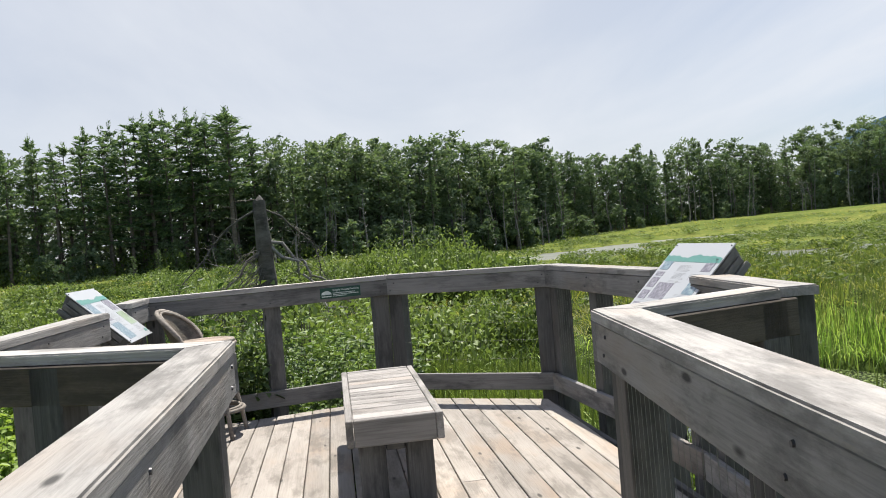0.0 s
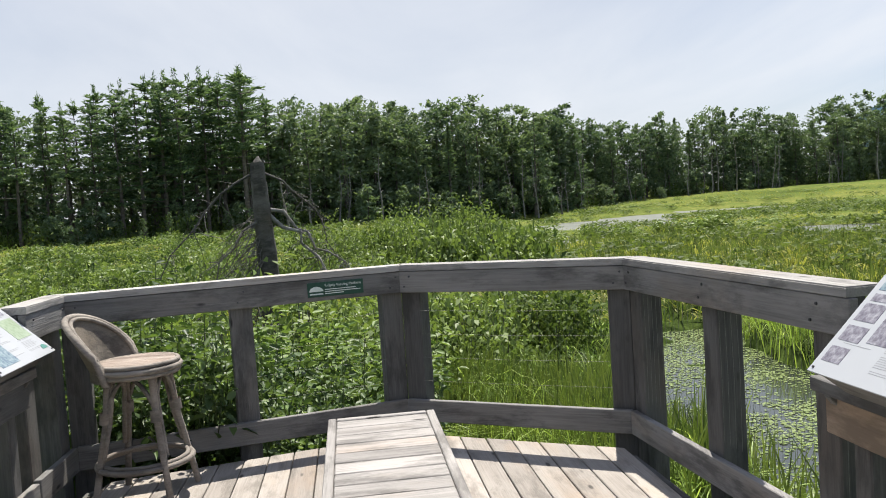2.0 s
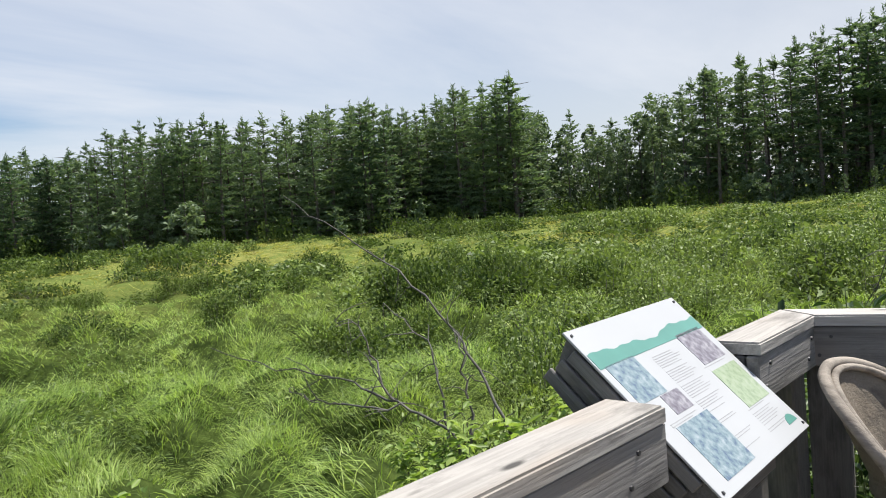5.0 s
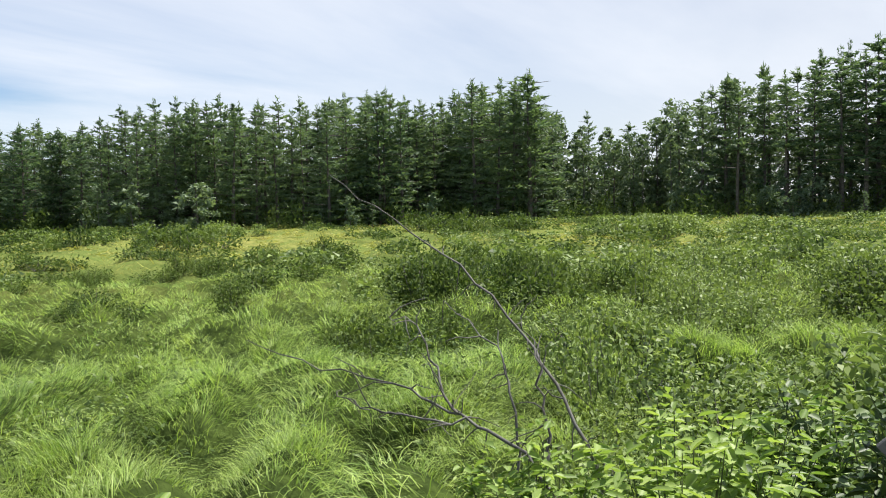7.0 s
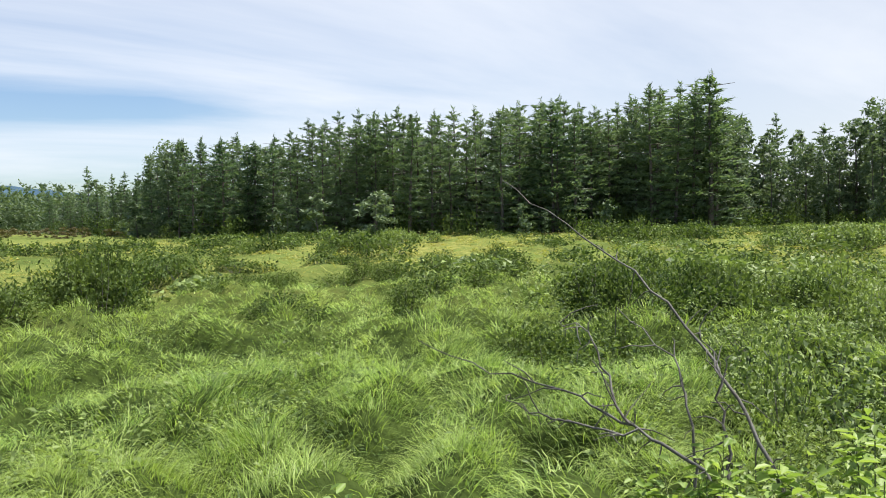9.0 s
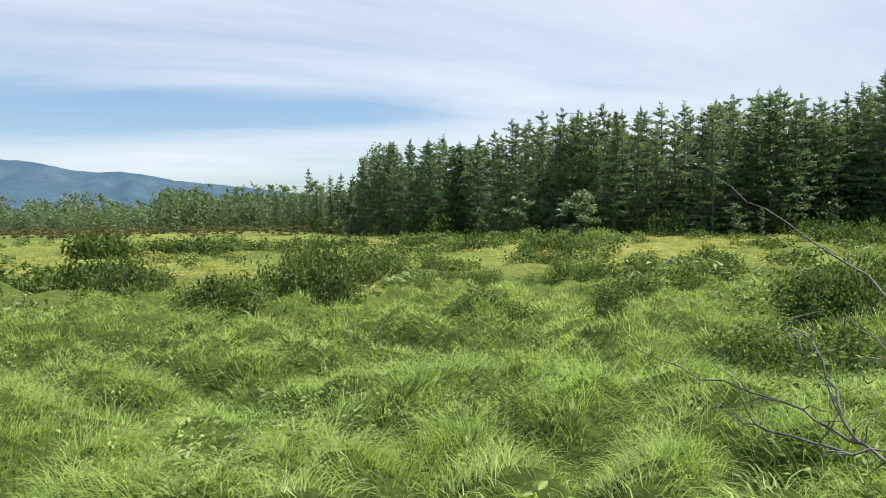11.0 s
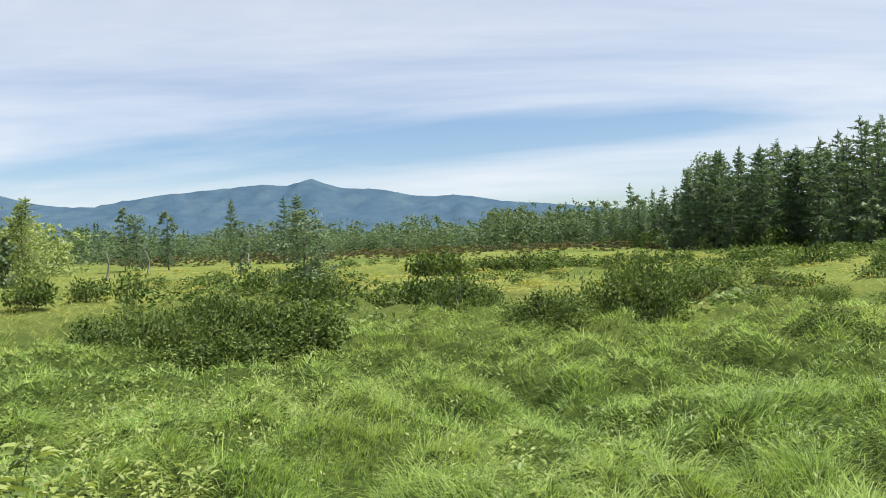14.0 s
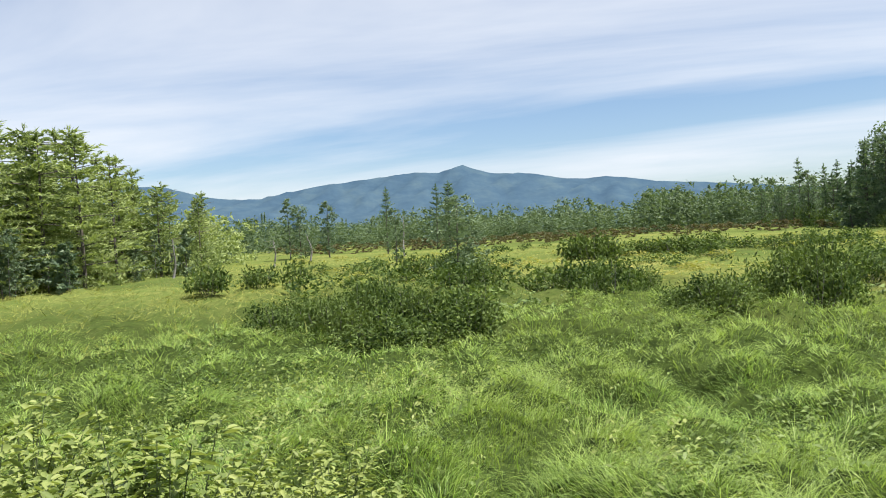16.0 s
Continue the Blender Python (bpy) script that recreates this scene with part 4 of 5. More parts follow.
H0, H1, HW, I1, J1 = (1.735, 3.72), (1.634, 2.745), (1.63, 2.88), (0.863, 2.635), (0.345, -1.55)
railing(A0, A1, (0.02, 0.35, 0.68, 0.97), "weathered grey approach railing with a wide flat cap", cap1=-0.625)
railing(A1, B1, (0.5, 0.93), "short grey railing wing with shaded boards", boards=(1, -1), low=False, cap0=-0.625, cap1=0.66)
railing(B1, C1, (0.05, 0.5, 0.93), "weathered side railing ending beside the information panel", cap0=0.66, top=1.064)
railing(D0, D1, (0.1, 0.9), "short weathered railing behind the wicker stool", cap1=0.81)
railing(D1, E1, (0.0, 0.49, 1.0), "front railing with a small green plaque on its face", wires=5, cap0=0.81, cap1=0.41)
railing(E1, F1, (0.0, 1.0), "front railing facing the marsh, strung with wires", wires=5, cap0=0.41, cap1=0.505)
railing(F1, G1, (0.0, 0.46, 0.9), "side railing over the pond with fine wire mesh", mesh=True, cap0=0.505)
railing(H0, H1, (0.12, 0.85), "short side railing beside the information panel", mesh=True)
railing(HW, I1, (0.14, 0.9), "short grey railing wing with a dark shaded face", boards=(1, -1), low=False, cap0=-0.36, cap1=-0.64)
railing(I1, J1, (0.04, 0.36, 0.7, 0.98), "weathered approach railing with a knotty worn cap", mesh=True, cap0=-0.64)


# ---- bench ----
def build_bench():
    e = root("bench", pose(0.236, 4.858, 0), "weathered grey slatted bench on thick post legs", "bench")
    W, L, T = 0.505, 1.63, 0.475
    n = 12
    for k in range(n):
        y = -L / 2 + 0.045 + (L - 0.09) * (k + 0.5) / n
        part("slat", box(W - 0.08, (L - 0.09) / n - 0.004, 0.036, 0.005), M_BENCH, e, "", pose(0, y, T - 0.02 + rng.uniform(-0.002, 0.002)))
    for s in (-1, 1):
        part("side_apron", box(L, 0.038, 0.14), M_BENCH, e, "", pose(s * (W / 2 - 0.019), 0, T - 0.07, 0, 0, 90))
        part("end_apron", box(W - 0.08, 0.038, 0.14), M_BENCH, e, "", pose(0, s * (L / 2 - 0.019), T - 0.07))
        for q in (-1, 1):
            part("leg", box(T - 0.045, 0.14, 0.14, 0.008), M_POST, e, "", pose(q * 0.125, s * (L / 2 - 0.13), (T - 0.045) / 2, 0, 90, 0))
        part("stretcher", box(0.10, 0.09, 0.09), M_POST, e, "", pose(0, s * (L / 2 - 0.13), 0.33))


build_bench()


# ---- information panels ----
def quad_sheet(w, h, t=0.0016):
    return box(w, h, t, 0)


def ridge_band(w, h, seed):
    """A strip whose lower edge is straight and whose top is a hill line."""
    n = 40
    top = [(-w / 2 + w * k / n, h * (0.28 + 0.16 * math.sin(k * 0.22 + seed) + 0.10 * math.sin(k * 0.47 + 2 * seed) + 0.05 * math.sin(k * 1.3 + seed))) for k in range(n + 1)]
    return prism([(-w / 2, -h * 0.5), (w / 2, -h * 0.5)] + [(x, max(0.0, y)) for x, y in top[::-1]], -0.0008, 0.0008)


def sign_stand(m, pictures, label, seed):
    """Panel frame: x along the panel, y up its slope, z out of it; m puts its middle in place, upright side away from the reader."""
    e = root("information_panel", m, label, "sign", "information panels")
    W, H = 0.66, 0.53
    panel = part("panel", box(W, H, 0.006, 0.001), M_PANEL, e, "white printed panel")
    for sx in (-1, 1):
        for sy in (-1, 1):
            bm = bmesh.new()
            bmesh.ops.create_cone(bm, cap_ends=True, segments=8, radius1=0.005, radius2=0.004, depth=0.004)
            part("bolt", bm, M_BOLT, panel, "", pose(sx * (W / 2 - 0.018), sy * (H / 2 - 0.018), 0.005))
    part("print_band", ridge_band(W - 0.012, 0.052, seed), M_TEAL, panel, "teal hill-line band", pose(0, H / 2 - 0.105, 0.0033))
    for x, y, w, h, key, turn in pictures:
        part("picture", quad_sheet(w, h), M_PICTURE[key], panel, "", pose(x, y, 0.0033))
    bars = bmesh.new()
    taken = [(p[0], p[1], p[2], p[3]) for p in pictures]
    rows = 44
    for k in range(rows):
        y = H / 2 - 0.155 - k * (H - 0.2) / rows
        for cx in (-0.19, 0.0, 0.19):
            w = 0.155 * (0.72 + 0.28 * math.sin(k * 2.3 + cx * 9 + seed) ** 2)
            if any(abs(cx - px) < (w + pw) / 2 and abs(y - py) < ph / 2 + 0.005 for px, py, pw, ph in taken) or k % 7 == 6:
                continue
            bmesh.ops.create_cube(bars, size=1.0, matrix=Matrix.Translation((cx - (0.155 - w) / 2, y, 0.0032)) @ Matrix.Diagonal((w, 0.0022, 0.0006, 1)))
    tagged(part("small_print", bars, M_INK, panel, "rows of small grey print"), kind="stuff")
    logo = prism([(0.035 * math.cos(a * math.pi / 8), 0.028 * math.sin(a * math.pi / 8)) for a in range(9)], -0.0008, 0.0008)
    part("logo", logo, M_TEAL, panel, "", pose(W / 2 - 0.06, -H / 2 + 0.035, 0.0033))
    # box under the panel, deep at the head and thin at the foot
    bm = bmesh.new()
    zs = {-1: -0.165, 1: -0.135}
    vs = {}
    for sx in (-1, 1):
        for sy in (-1, 1):
            vs[sx, sy, 0] = bm.verts.new((sx * (W / 2 - 0.012), sy * (H / 2 - 0.012), -0.004))
            vs[sx, sy, 1] = bm.verts.new((sx * (W / 2 - 0.012), sy * (H / 2 - 0.012 - (0.02 if sy < 0 else 0.045)), zs[sy]))
    for q in (((-1, -1, 0), (1, -1, 0), (1, 1, 0), (-1, 1, 0)), ((-1, 1, 1), (1, 1, 1), (1, -1, 1), (-1, -1, 1)), ((-1, -1, 0), (-1, -1, 1), (1, -1, 1), (1, -1, 0)), ((1, 1, 0), (1, 1, 1), (-1, 1, 1), (-1, 1, 0)),
              ((-1, 1, 0), (-1, 1, 1), (-1, -1, 1), (-1, -1, 0)), ((1, -1, 0), (1, -1, 1), (1, 1, 1), (1, 1, 0))):
        bm.faces.new([vs[k] for k in q])
    bmesh.ops.recalc_face_normals(bm, faces=bm.faces[:])
    body = part("box_body", bm, M_BOX, e, "dark weathered wooden box")
    for s in (-1, 1):
        for k in range(3):
            part("side_slat", box(H - 0.11, 0.012, 0.034, 0.003), M_BOX, body, "", pose(s * (W / 2 - 0.006), 0.005 + 0.01 * k, -0.028 - 0.042 * k, 0, 0, 90))
    return e


LEFT_PICS = [(-0.225, 0.075, 0.15, 0.125, "blue", 0), (-0.15, -0.02, 0.10, 0.06, "grey", 0), (-0.16, -0.155, 0.19, 0.16, "blue", 0), (0.21, 0.085, 0.16, 0.115, "grey", 0), (0.215, -0.065, 0.17, 0.135, "green", 0)]
RIGHT_PICS = [(-0.245, 0.105, 0.11, 0.06, "blue", 0), (-0.25, 0.045, 0.10, 0.03, "grey", 0), (-0.255, -0.015, 0.10, 0.07, "grey", 0), (-0.255, -0.1, 0.10, 0.06, "grey", 0), (-0.26, -0.185, 0.09, 0.06, "grey", 0), (-0.08, -0.065, 0.19, 0.11, "grey", 0),
              (0.245, 0.12, 0.10, 0.085, "grey", 0), (0.235, -0.03, 0.12, 0.08, "blue", 0), (0.19, -0.15, 0.13, 0.09, "plum", 0)]


def panel_pose(left, right, low_left):
    """The pose of a panel from its head's two corners and its foot, as seen by a reader."""
    l, r, f = Vector(left), Vector(right), Vector(low_left)
    x = (r - l).normalized()
    y = (l - f) - x * (l - f).dot(x)
    y.normalize()
    z = x.cross(y)
    mid = (l + r) / 2 + (f - l) / 2 - x * (f - l).dot(x) / 2
    m = Matrix((x, y, z)).transposed().to_4x4()
    m.translation = mid
    return m


LP = panel_pose((-1.745, 5.445, 1.21), (-1.755, 6.105, 1.21), (-1.365, 5.455, 0.85))
RP = panel_pose((1.92, 4.265, 1.205), (1.92, 3.605, 1.205), (1.585, 4.265, 0.865))
sign_stand(LP, LEFT_PICS, "white nature panel with teal band on a slanted wooden box", 0.4)
sign_stand(RP, RIGHT_PICS, "white wildlife panel with many small pictures on a wooden box", 1.9)


def sign_support(x, y0, y1, inward, fresh):
    e = root("panel_support", pose(x, (y0 + y1) / 2, 0), "post and ledger frame that carries the slanted panel", "sign support", "panel supports")
    part("ledger", box(y1 - y0 + 0.02, 0.038, 0.14), M_FRESH if fresh else M_POST, e, "pale unweathered board" if fresh else "", pose(inward * 0.075, 0, 0.655, 0, 0, 90))
    part("cleat", box(y1 - y0 + 0.1, 0.13, 0.05), M_BOX, e, "", pose(inward * 0.06, 0, 0.752, 0, 0, 90))
    for s in (-1, 1):
        part("post", box(2.1, 0.13, 0.09, 0.006), M_POST, e, "", pose(-inward * 0.02, s * (y1 - y0) * 0.33, -0.32, 0, 90, 90))
        part("arm", box(0.36, 0.038, 0.10), M_POST, e, "", pose(-inward * 0.05, s * (y1 - y0) * 0.33 + s * 0.07, 0.80, 0, 40 * inward, 0))
    part("bottom_board", box(y1 - y0 + 0.1, 0.038, 0.14), M_RAIL, e, "", pose(inward * 0.07, 0, 0.118, 0, 0, 90))


sign_support(-1.58, 5.46, 6.02, 1, False)
sign_support(1.82, 3.78, 4.42, -1, True)


# ---- plaque ----
def build_plaque():
    d = Vector((E1[0] - D1[0], E1[1] - D1[1], 0)).normalized()
    yaw = math.degrees(math.atan2(d.y, d.x))
    t = (0.035 - D1[0]) / d.x
    e = root("plaque", pose(D1[0] + d.x * t, D1[1] + d.y * t, TOP - 0.108, 0, 0, yaw), "small dark green plaque with pale lettering on the railing", "plaque")
    plate = part("plate", box(0.36, 0.092, 0.008, 0.002), M_GREEN_SIGN, e, "", pose(0, -0.0005, 0, 90))
    on_plate = pose(0, -0.0005, 0, 90).inverted()
    hillock = prism([(0.045 * math.cos(a * math.pi / 10), 0.032 * math.sin(a * math.pi / 10)) for a in range(11)], -0.001, 0.001)
    part("emblem", hillock, M_LETTER, plate, "", on_plate @ pose(-0.125, -0.0055, -0.012, 90))
    part("emblem_bar", box(0.085, 0.008, 0.002, 0), M_LETTER, plate, "", on_plate @ pose(-0.125, -0.0055, -0.028, 90))
    for text, size, y in (("Ridgely Viewing Platform", 0.0235, 0.016),):
        curve = bpy.data.curves.new("lettering", "FONT")
        curve.body, curve.size, curve.extrude, curve.align_x = text, size, 0.0006, "LEFT"
        tmp = new("lettering_source", curve)
        me = bpy.data.meshes.new_from_object(tmp.evaluated_get(bpy.context.evaluated_depsgraph_get()))
        bpy.data.objects.remove(tmp)
        me.materials.clear()
        me.materials.append(M_LETTER)
        wide = max(v.co.x for v in me.vertices)
        part("lettering", me, None, plate, "", on_plate @ Matrix(pose(-0.07, -0.0055, y, 90)) @ Matrix.Diagonal((0.235 / wide, 1, 1, 1)))
    for k, w in enumerate((0.2, 0.23, 0.12)):
        part("small_line", box(w, 0.005, 0.001, 0), M_LETTER, plate, "", on_plate @ pose(-0.07 + w / 2, -0.0055, -0.002 - 0.013 * k, 90))


build_plaque()


# ---- wicker bar stool ----
def build_stool():
    e = root("bar_stool", pose(-1.02, 6.27, 0, 0, 0, -9) @ Matrix.Diagonal((1.09, 1.09, 1, 1)), "weathered rattan bar stool with a curved woven back", "stool")
    S = 0.725
    ring = lambda r, z, n=28, a0=0, a1=360: [(r * math.cos(radians(a0 + (a1 - a0) * k / n)), r * math.sin(radians(a0 + (a1 - a0) * k / n)), z) for k in range(n + 1)]
    bm = bmesh.new()
    bmesh.ops.create_cone(bm, cap_ends=True, segments=40, radius1=0.185, radius2=0.18, depth=0.022)
    seat = part("seat", bm, M_CANE, e, "woven cane seat", pose(0, 0, S - 0.004))
    runs = []
    for k in range(-13, 14):
        y = k * 0.0135
        w = math.sqrt(max(0, 0.178 ** 2 - y * y))
        runs.append(([(-w, y, S + 0.009), (0, y, S + 0.0115), (w, y, S + 0.009)], [0.0052] * 3))
    part("seat_weave", tubes("seat_weave", runs, M_CANE, 5), None, seat, "", pose(0, 0, 0.004 - S))
    part("seat_rim", tubes("seat_rim", [(ring(0.188, S + 0.004), [0.013] * 29), (ring(0.196, S - 0.022), [0.016] * 29), (ring(0.188, S - 0.048), [0.014] * 29)], M_RATTAN, 6), None, seat, "frayed wrapped rattan rim", pose(0, 0, 0.004 - S))
    # back: a curved wicker shell round half the seat, high behind and falling to the front
    n, rows = 36, 12
    v, f = [], []
    def crest(a):
        return 0.262 * max(0.0, math.cos(radians((a - 180) * 1.38))) ** 0.62
    def flare(z):
        return 0.197 + 0.38 * max(0.0, z - S + 0.02)
    for thick in (0, 1):
        for i in range(n + 1):
            a = 116 + 128 * i / n
            for j in range(rows + 1):
                t = j / rows
                z = S - 0.07 + t * (crest(a) + 0.07)
                r = flare(z) + 0.016 * thick
                w = 0.0035 * (1 if (i + j) % 2 else -1)
                v.append(((r + w) * math.cos(radians(a)), (r + w) * math.sin(radians(a)), z))
    o = (n + 1) * (rows + 1)
    for i in range(n):
        for j in range(rows):
            q = i * (rows + 1) + j
            f.append((q, q + 1, q + rows + 2, q + rows + 1))
            f.append((o + q, o + q + rows + 1, o + q + rows + 2, o + q + 1))
    back_shell = part("backrest", np_mesh("backrest", v, f, M_WICKER), None, e, "grey woven wicker back")
    edge = []
    for i in range(n + 1):
        a = radians(116 + 128 * i / n)
        z = S + crest(116 + 128 * i / n)
        edge.append(((flare(z) + 0.01) * math.cos(a), (flare(z) + 0.01) * math.sin(a), z))
    edge = [(0.2 * math.cos(radians(114)), 0.2 * math.sin(radians(114)), S - 0.08)] + edge + [(0.2 * math.cos(radians(246)), 0.2 * math.sin(radians(246)), S - 0.08)]
    inner = [(x * 0.92, y * 0.92, z - 0.012) for x, y, z in edge]
    part("back_rim", tubes("back_rim", [(edge, [0.017] * len(edge)), (inner, [0.011] * len(inner))], M_RATTAN, 7), None, back_shell, "thick wrapped rattan edge")
    for k in range(4):
        a = radians(45 + 90 * k)
        c, s = math.cos(a), math.sin(a)
        part("leg", tubes("leg", [([(0.15 * c, 0.15 * s, S - 0.05), (0.175 * c, 0.175 * s, S * 0.6), (0.215 * c, 0.215 * s, 0.24), (0.26 * c, 0.26 * s, 0.0)], [0.018, 0.017, 0.016, 0.017]),
                                  ([(0.13 * c - 0.02 * s, 0.13 * s + 0.02 * c, S - 0.05), (0.165 * c - 0.022 * s, 0.165 * s + 0.022 * c, S * 0.6), (0.205 * c - 0.02 * s, 0.205 * s + 0.02 * c, 0.26)], [0.012] * 3)], M_RATTAN, 7), None, e)
        q = radians(45 + 90 * k + 90)
        arch = []
        for i in range(9):
            u = i / 8
            p = (Vector((0.17 * c, 0.17 * s, 0)) * (1 - u) + Vector((0.17 * math.cos(q), 0.17 * math.sin(q), 0)) * u)
            arch.append((p.x, p.y, S - 0.06 - 0.17 * (2 * u - 1) ** 2))
        part("arch", tubes("arch", [(arch, [0.011] * 9)], M_RATTAN, 6), None, e)
        part("binding", tubes("binding", [([(0.17 * c, 0.17 * s, S * 0.64 + 0.03), (0.177 * c, 0.177 * s, S * 0.64 - 0.03)], [0.030, 0.030])], M_RATTAN, 8), None, e)
    part("foot_ring", tubes("foot_ring", [(ring(0.222, 0.20), [0.015] * 29), (ring(0.20, 0.215), [0.012] * 29)], M_RATTAN, 6), None, e)


build_stool()


# ---- dead snag beyond the front railing ----
def wiggle(p0, p1, bend, n=7, jitter=0.06):
    a, b = Vector(p0), Vector(p1)
    out = []
    for k in range(n):
        t = k / (n - 1)
        p = a.lerp(b, t) + Vector(bend) * (4 * t * (1 - t))
        if 0 < k < n - 1:
            p += Vector(rng.normal(0, jitter, 3).tolist())
        out.append(tuple(p))
    return out


def build_snag():
    x, y = -1.25, 16.2
    g = float(gz(x, y))
    e = root("dead_tree", pose(x, y, g), "broken grey dead tree trunk with bare drooping branches", "dead tree")
    H = 2.42 - g
    n, sides = 34, 14
    v, f = [], []
    for i in range(n + 1):
        t = i / n
        r = 0.21 * (1 - 0.42 * t) + 0.06 * (1 - t) ** 6
        for k in range(sides):
            w = 2 * math.pi * k / sides
            q = r * (1 + 0.12 * math.sin(3 * w + t * 4) + 0.22 * noise.noise((w * 2, t * 11, 2)))
            top = 0.14 * noise.noise((w, 4, 4)) if i == n else 0
            v.append((q * math.cos(w) - 0.10 * t, q * math.sin(w), H * t + top - 0.15 * (1 - t)))
    for i in range(n):
        for k in range(sides):
            f.append((i * sides + k, i * sides + (k + 1) % sides, (i + 1) * sides + (k + 1) % sides, (i + 1) * sides + k))
    me = np_mesh("trunk", v, f, M_BARK, True)
    part("trunk", me, None, e)
    part("broken_top", tubes("broken_top", [([(-0.10, 0, H - 0.12), (-0.09, 0.02, H + 0.02), (-0.08, 0.03, H + 0.10)], [0.12, 0.07, 0.01])], M_BARK, 7), None, e)
    long = [([*wiggle((-0.1, 0, H - 0.15), (-2.3, -0.2, 0.75), (-0.1, 0, 0.35), 9)], np.linspace(0.026, 0.004, 9).tolist()),
            ([*wiggle((0.05, 0, H - 0.85), (1.6, 0.2, 1.35), (0, 0, 0.04), 9)], np.linspace(0.042, 0.006, 9).tolist()),
            ([*wiggle((0.05, 0, H - 0.95), (1.5, -0.4, 1.05), (0, 0, 0.05), 9)], np.linspace(0.040, 0.006, 9).tolist()),
            ([*wiggle((0.0, 0, H - 0.2), (1.3, 0.5, 1.5), (0.2, 0, 0.22), 9)], np.linspace(0.022, 0.004, 9).tolist()),
            ([*wiggle((-0.1, 0, H - 0.9), (-1.3, -0.5, 0.5), (-0.1, 0, 0.3), 9)], np.linspace(0.028, 0.004, 9).tolist())]
    for run in long:
        part("branch", tubes("branch", [run], M_DEADWOOD if run[1][0] > 0.029 else M_TWIG, 6), None, e)
    twigs = []
    for run in long:
        for k in range(16):
            p = Vector(run[0][2 + k % 7])
            q = p + Vector((rng.normal(0, 0.28), rng.normal(0, 0.28), -abs(rng.normal(0.35, 0.2))))
            twigs.append((wiggle(p, q, (0, 0, 0.05), 4, 0.03), [0.009, 0.007, 0.005, 0.003]))
    for run in long:
        for k in range(46):
            p = Vector(run[0][1 + k % 8]).lerp(Vector(run[0][min(8, 2 + k % 8)]), rng.uniform())
            q = p + Vector(rng.normal(0, 0.13, 3).tolist())
            twigs.append((wiggle(p, q, (0, 0, 0.02), 3, 0.02), [0.006, 0.005, 0.002]))
    for k in range(120):
        z = rng.uniform(0.9, H - 0.9)
        a = rng.uniform(1.7, 4.6)
        L = rng.uniform(0.5, 1.3)
        twigs.append((wiggle((-0.05, 0, z), (math.cos(a) * L - 0.1, math.sin(a) * L * 0.7, z - L * rng.uniform(0.5, 1.0)), (0, 0, 0.12), 5, 0.03), [0.010, 0.008, 0.006, 0.005, 0.003]))
    tagged(part("twig_tangle", tubes("twig_tangle", twigs, M_TWIG, 4), None, e, "tangle of thin dead twigs"), kind="stuff")


build_snag()


# ---- shrubs ----
def leaf_quads(centres, dirs, length, width, fold=0.25):
    """Folded pointed leaves, four corners each."""
    n = len(centres)
    d = dirs / (np.linalg.norm(dirs, axis=1, keepdims=True) + 1e-9)
    side = np.cross(d, np.array([0, 0, 1.0]) + rng.normal(size=(n, 3)) * 0.5)
    side /= np.linalg.norm(side, axis=1, keepdims=True) + 1e-9
    up = np.cross(side, d)
    L, W = (length * rng.uniform(0.65, 1.25, n))[:, None], (width * rng.uniform(0.7, 1.2, n))[:, None]
    mid = centres + d * L * 0.45
    return np.stack([centres, mid + side * W * 0.5 + up * W * fold, centres + d * L - up * L * 0.12, mid - side * W * 0.5 + up * W * fold], 1).reshape(-1, 3)


def broad_leaves(centres, dirs, length, width):
    """Rounded leaves with a drooping tip and a crease, six corners each."""
    n = len(centres)
    d = dirs / (np.linalg.norm(dirs, axis=1, keepdims=True) + 1e-9)
    side = np.cross(d, np.array([0, 0, 1.0]) + rng.normal(size=(n, 3)) * 0.35)
    side /= np.linalg.norm(side, axis=1, keepdims=True) + 1e-9
    up = np.cross(side, d)
    L, W = (length * rng.uniform(0.55, 1.25, n))[:, None], (width * rng.uniform(0.75, 1.2, n))[:, None]
    drop = rng.uniform(0.1, 0.5, n)[:, None] * L
    a, b = centres + d * L * 0.28, centres + d * L * 0.66 - up * drop * 0.35
    w = up * W * 0.16
    return np.stack([centres, a + side * W * 0.46 + w, b + side * W * 0.40 + w, centres + d * L * 0.97 - up * drop, b - side * W * 0.40 + w, a - side * W * 0.46 + w], 1).reshape(-1, 3)


def leaf_mesh(name, v, mat, corners=4):
    if corners == 6:
        q = (np.arange(len(v) // 6) * 6)[:, None, None] + np.array([(0, 1, 2, 3), (0, 3, 4, 5)])[None]
        return np_mesh(name, v, q.reshape(-1, 4), mat)
    return np_mesh(name, v, np.arange(len(v)).reshape(-1, 4), mat)


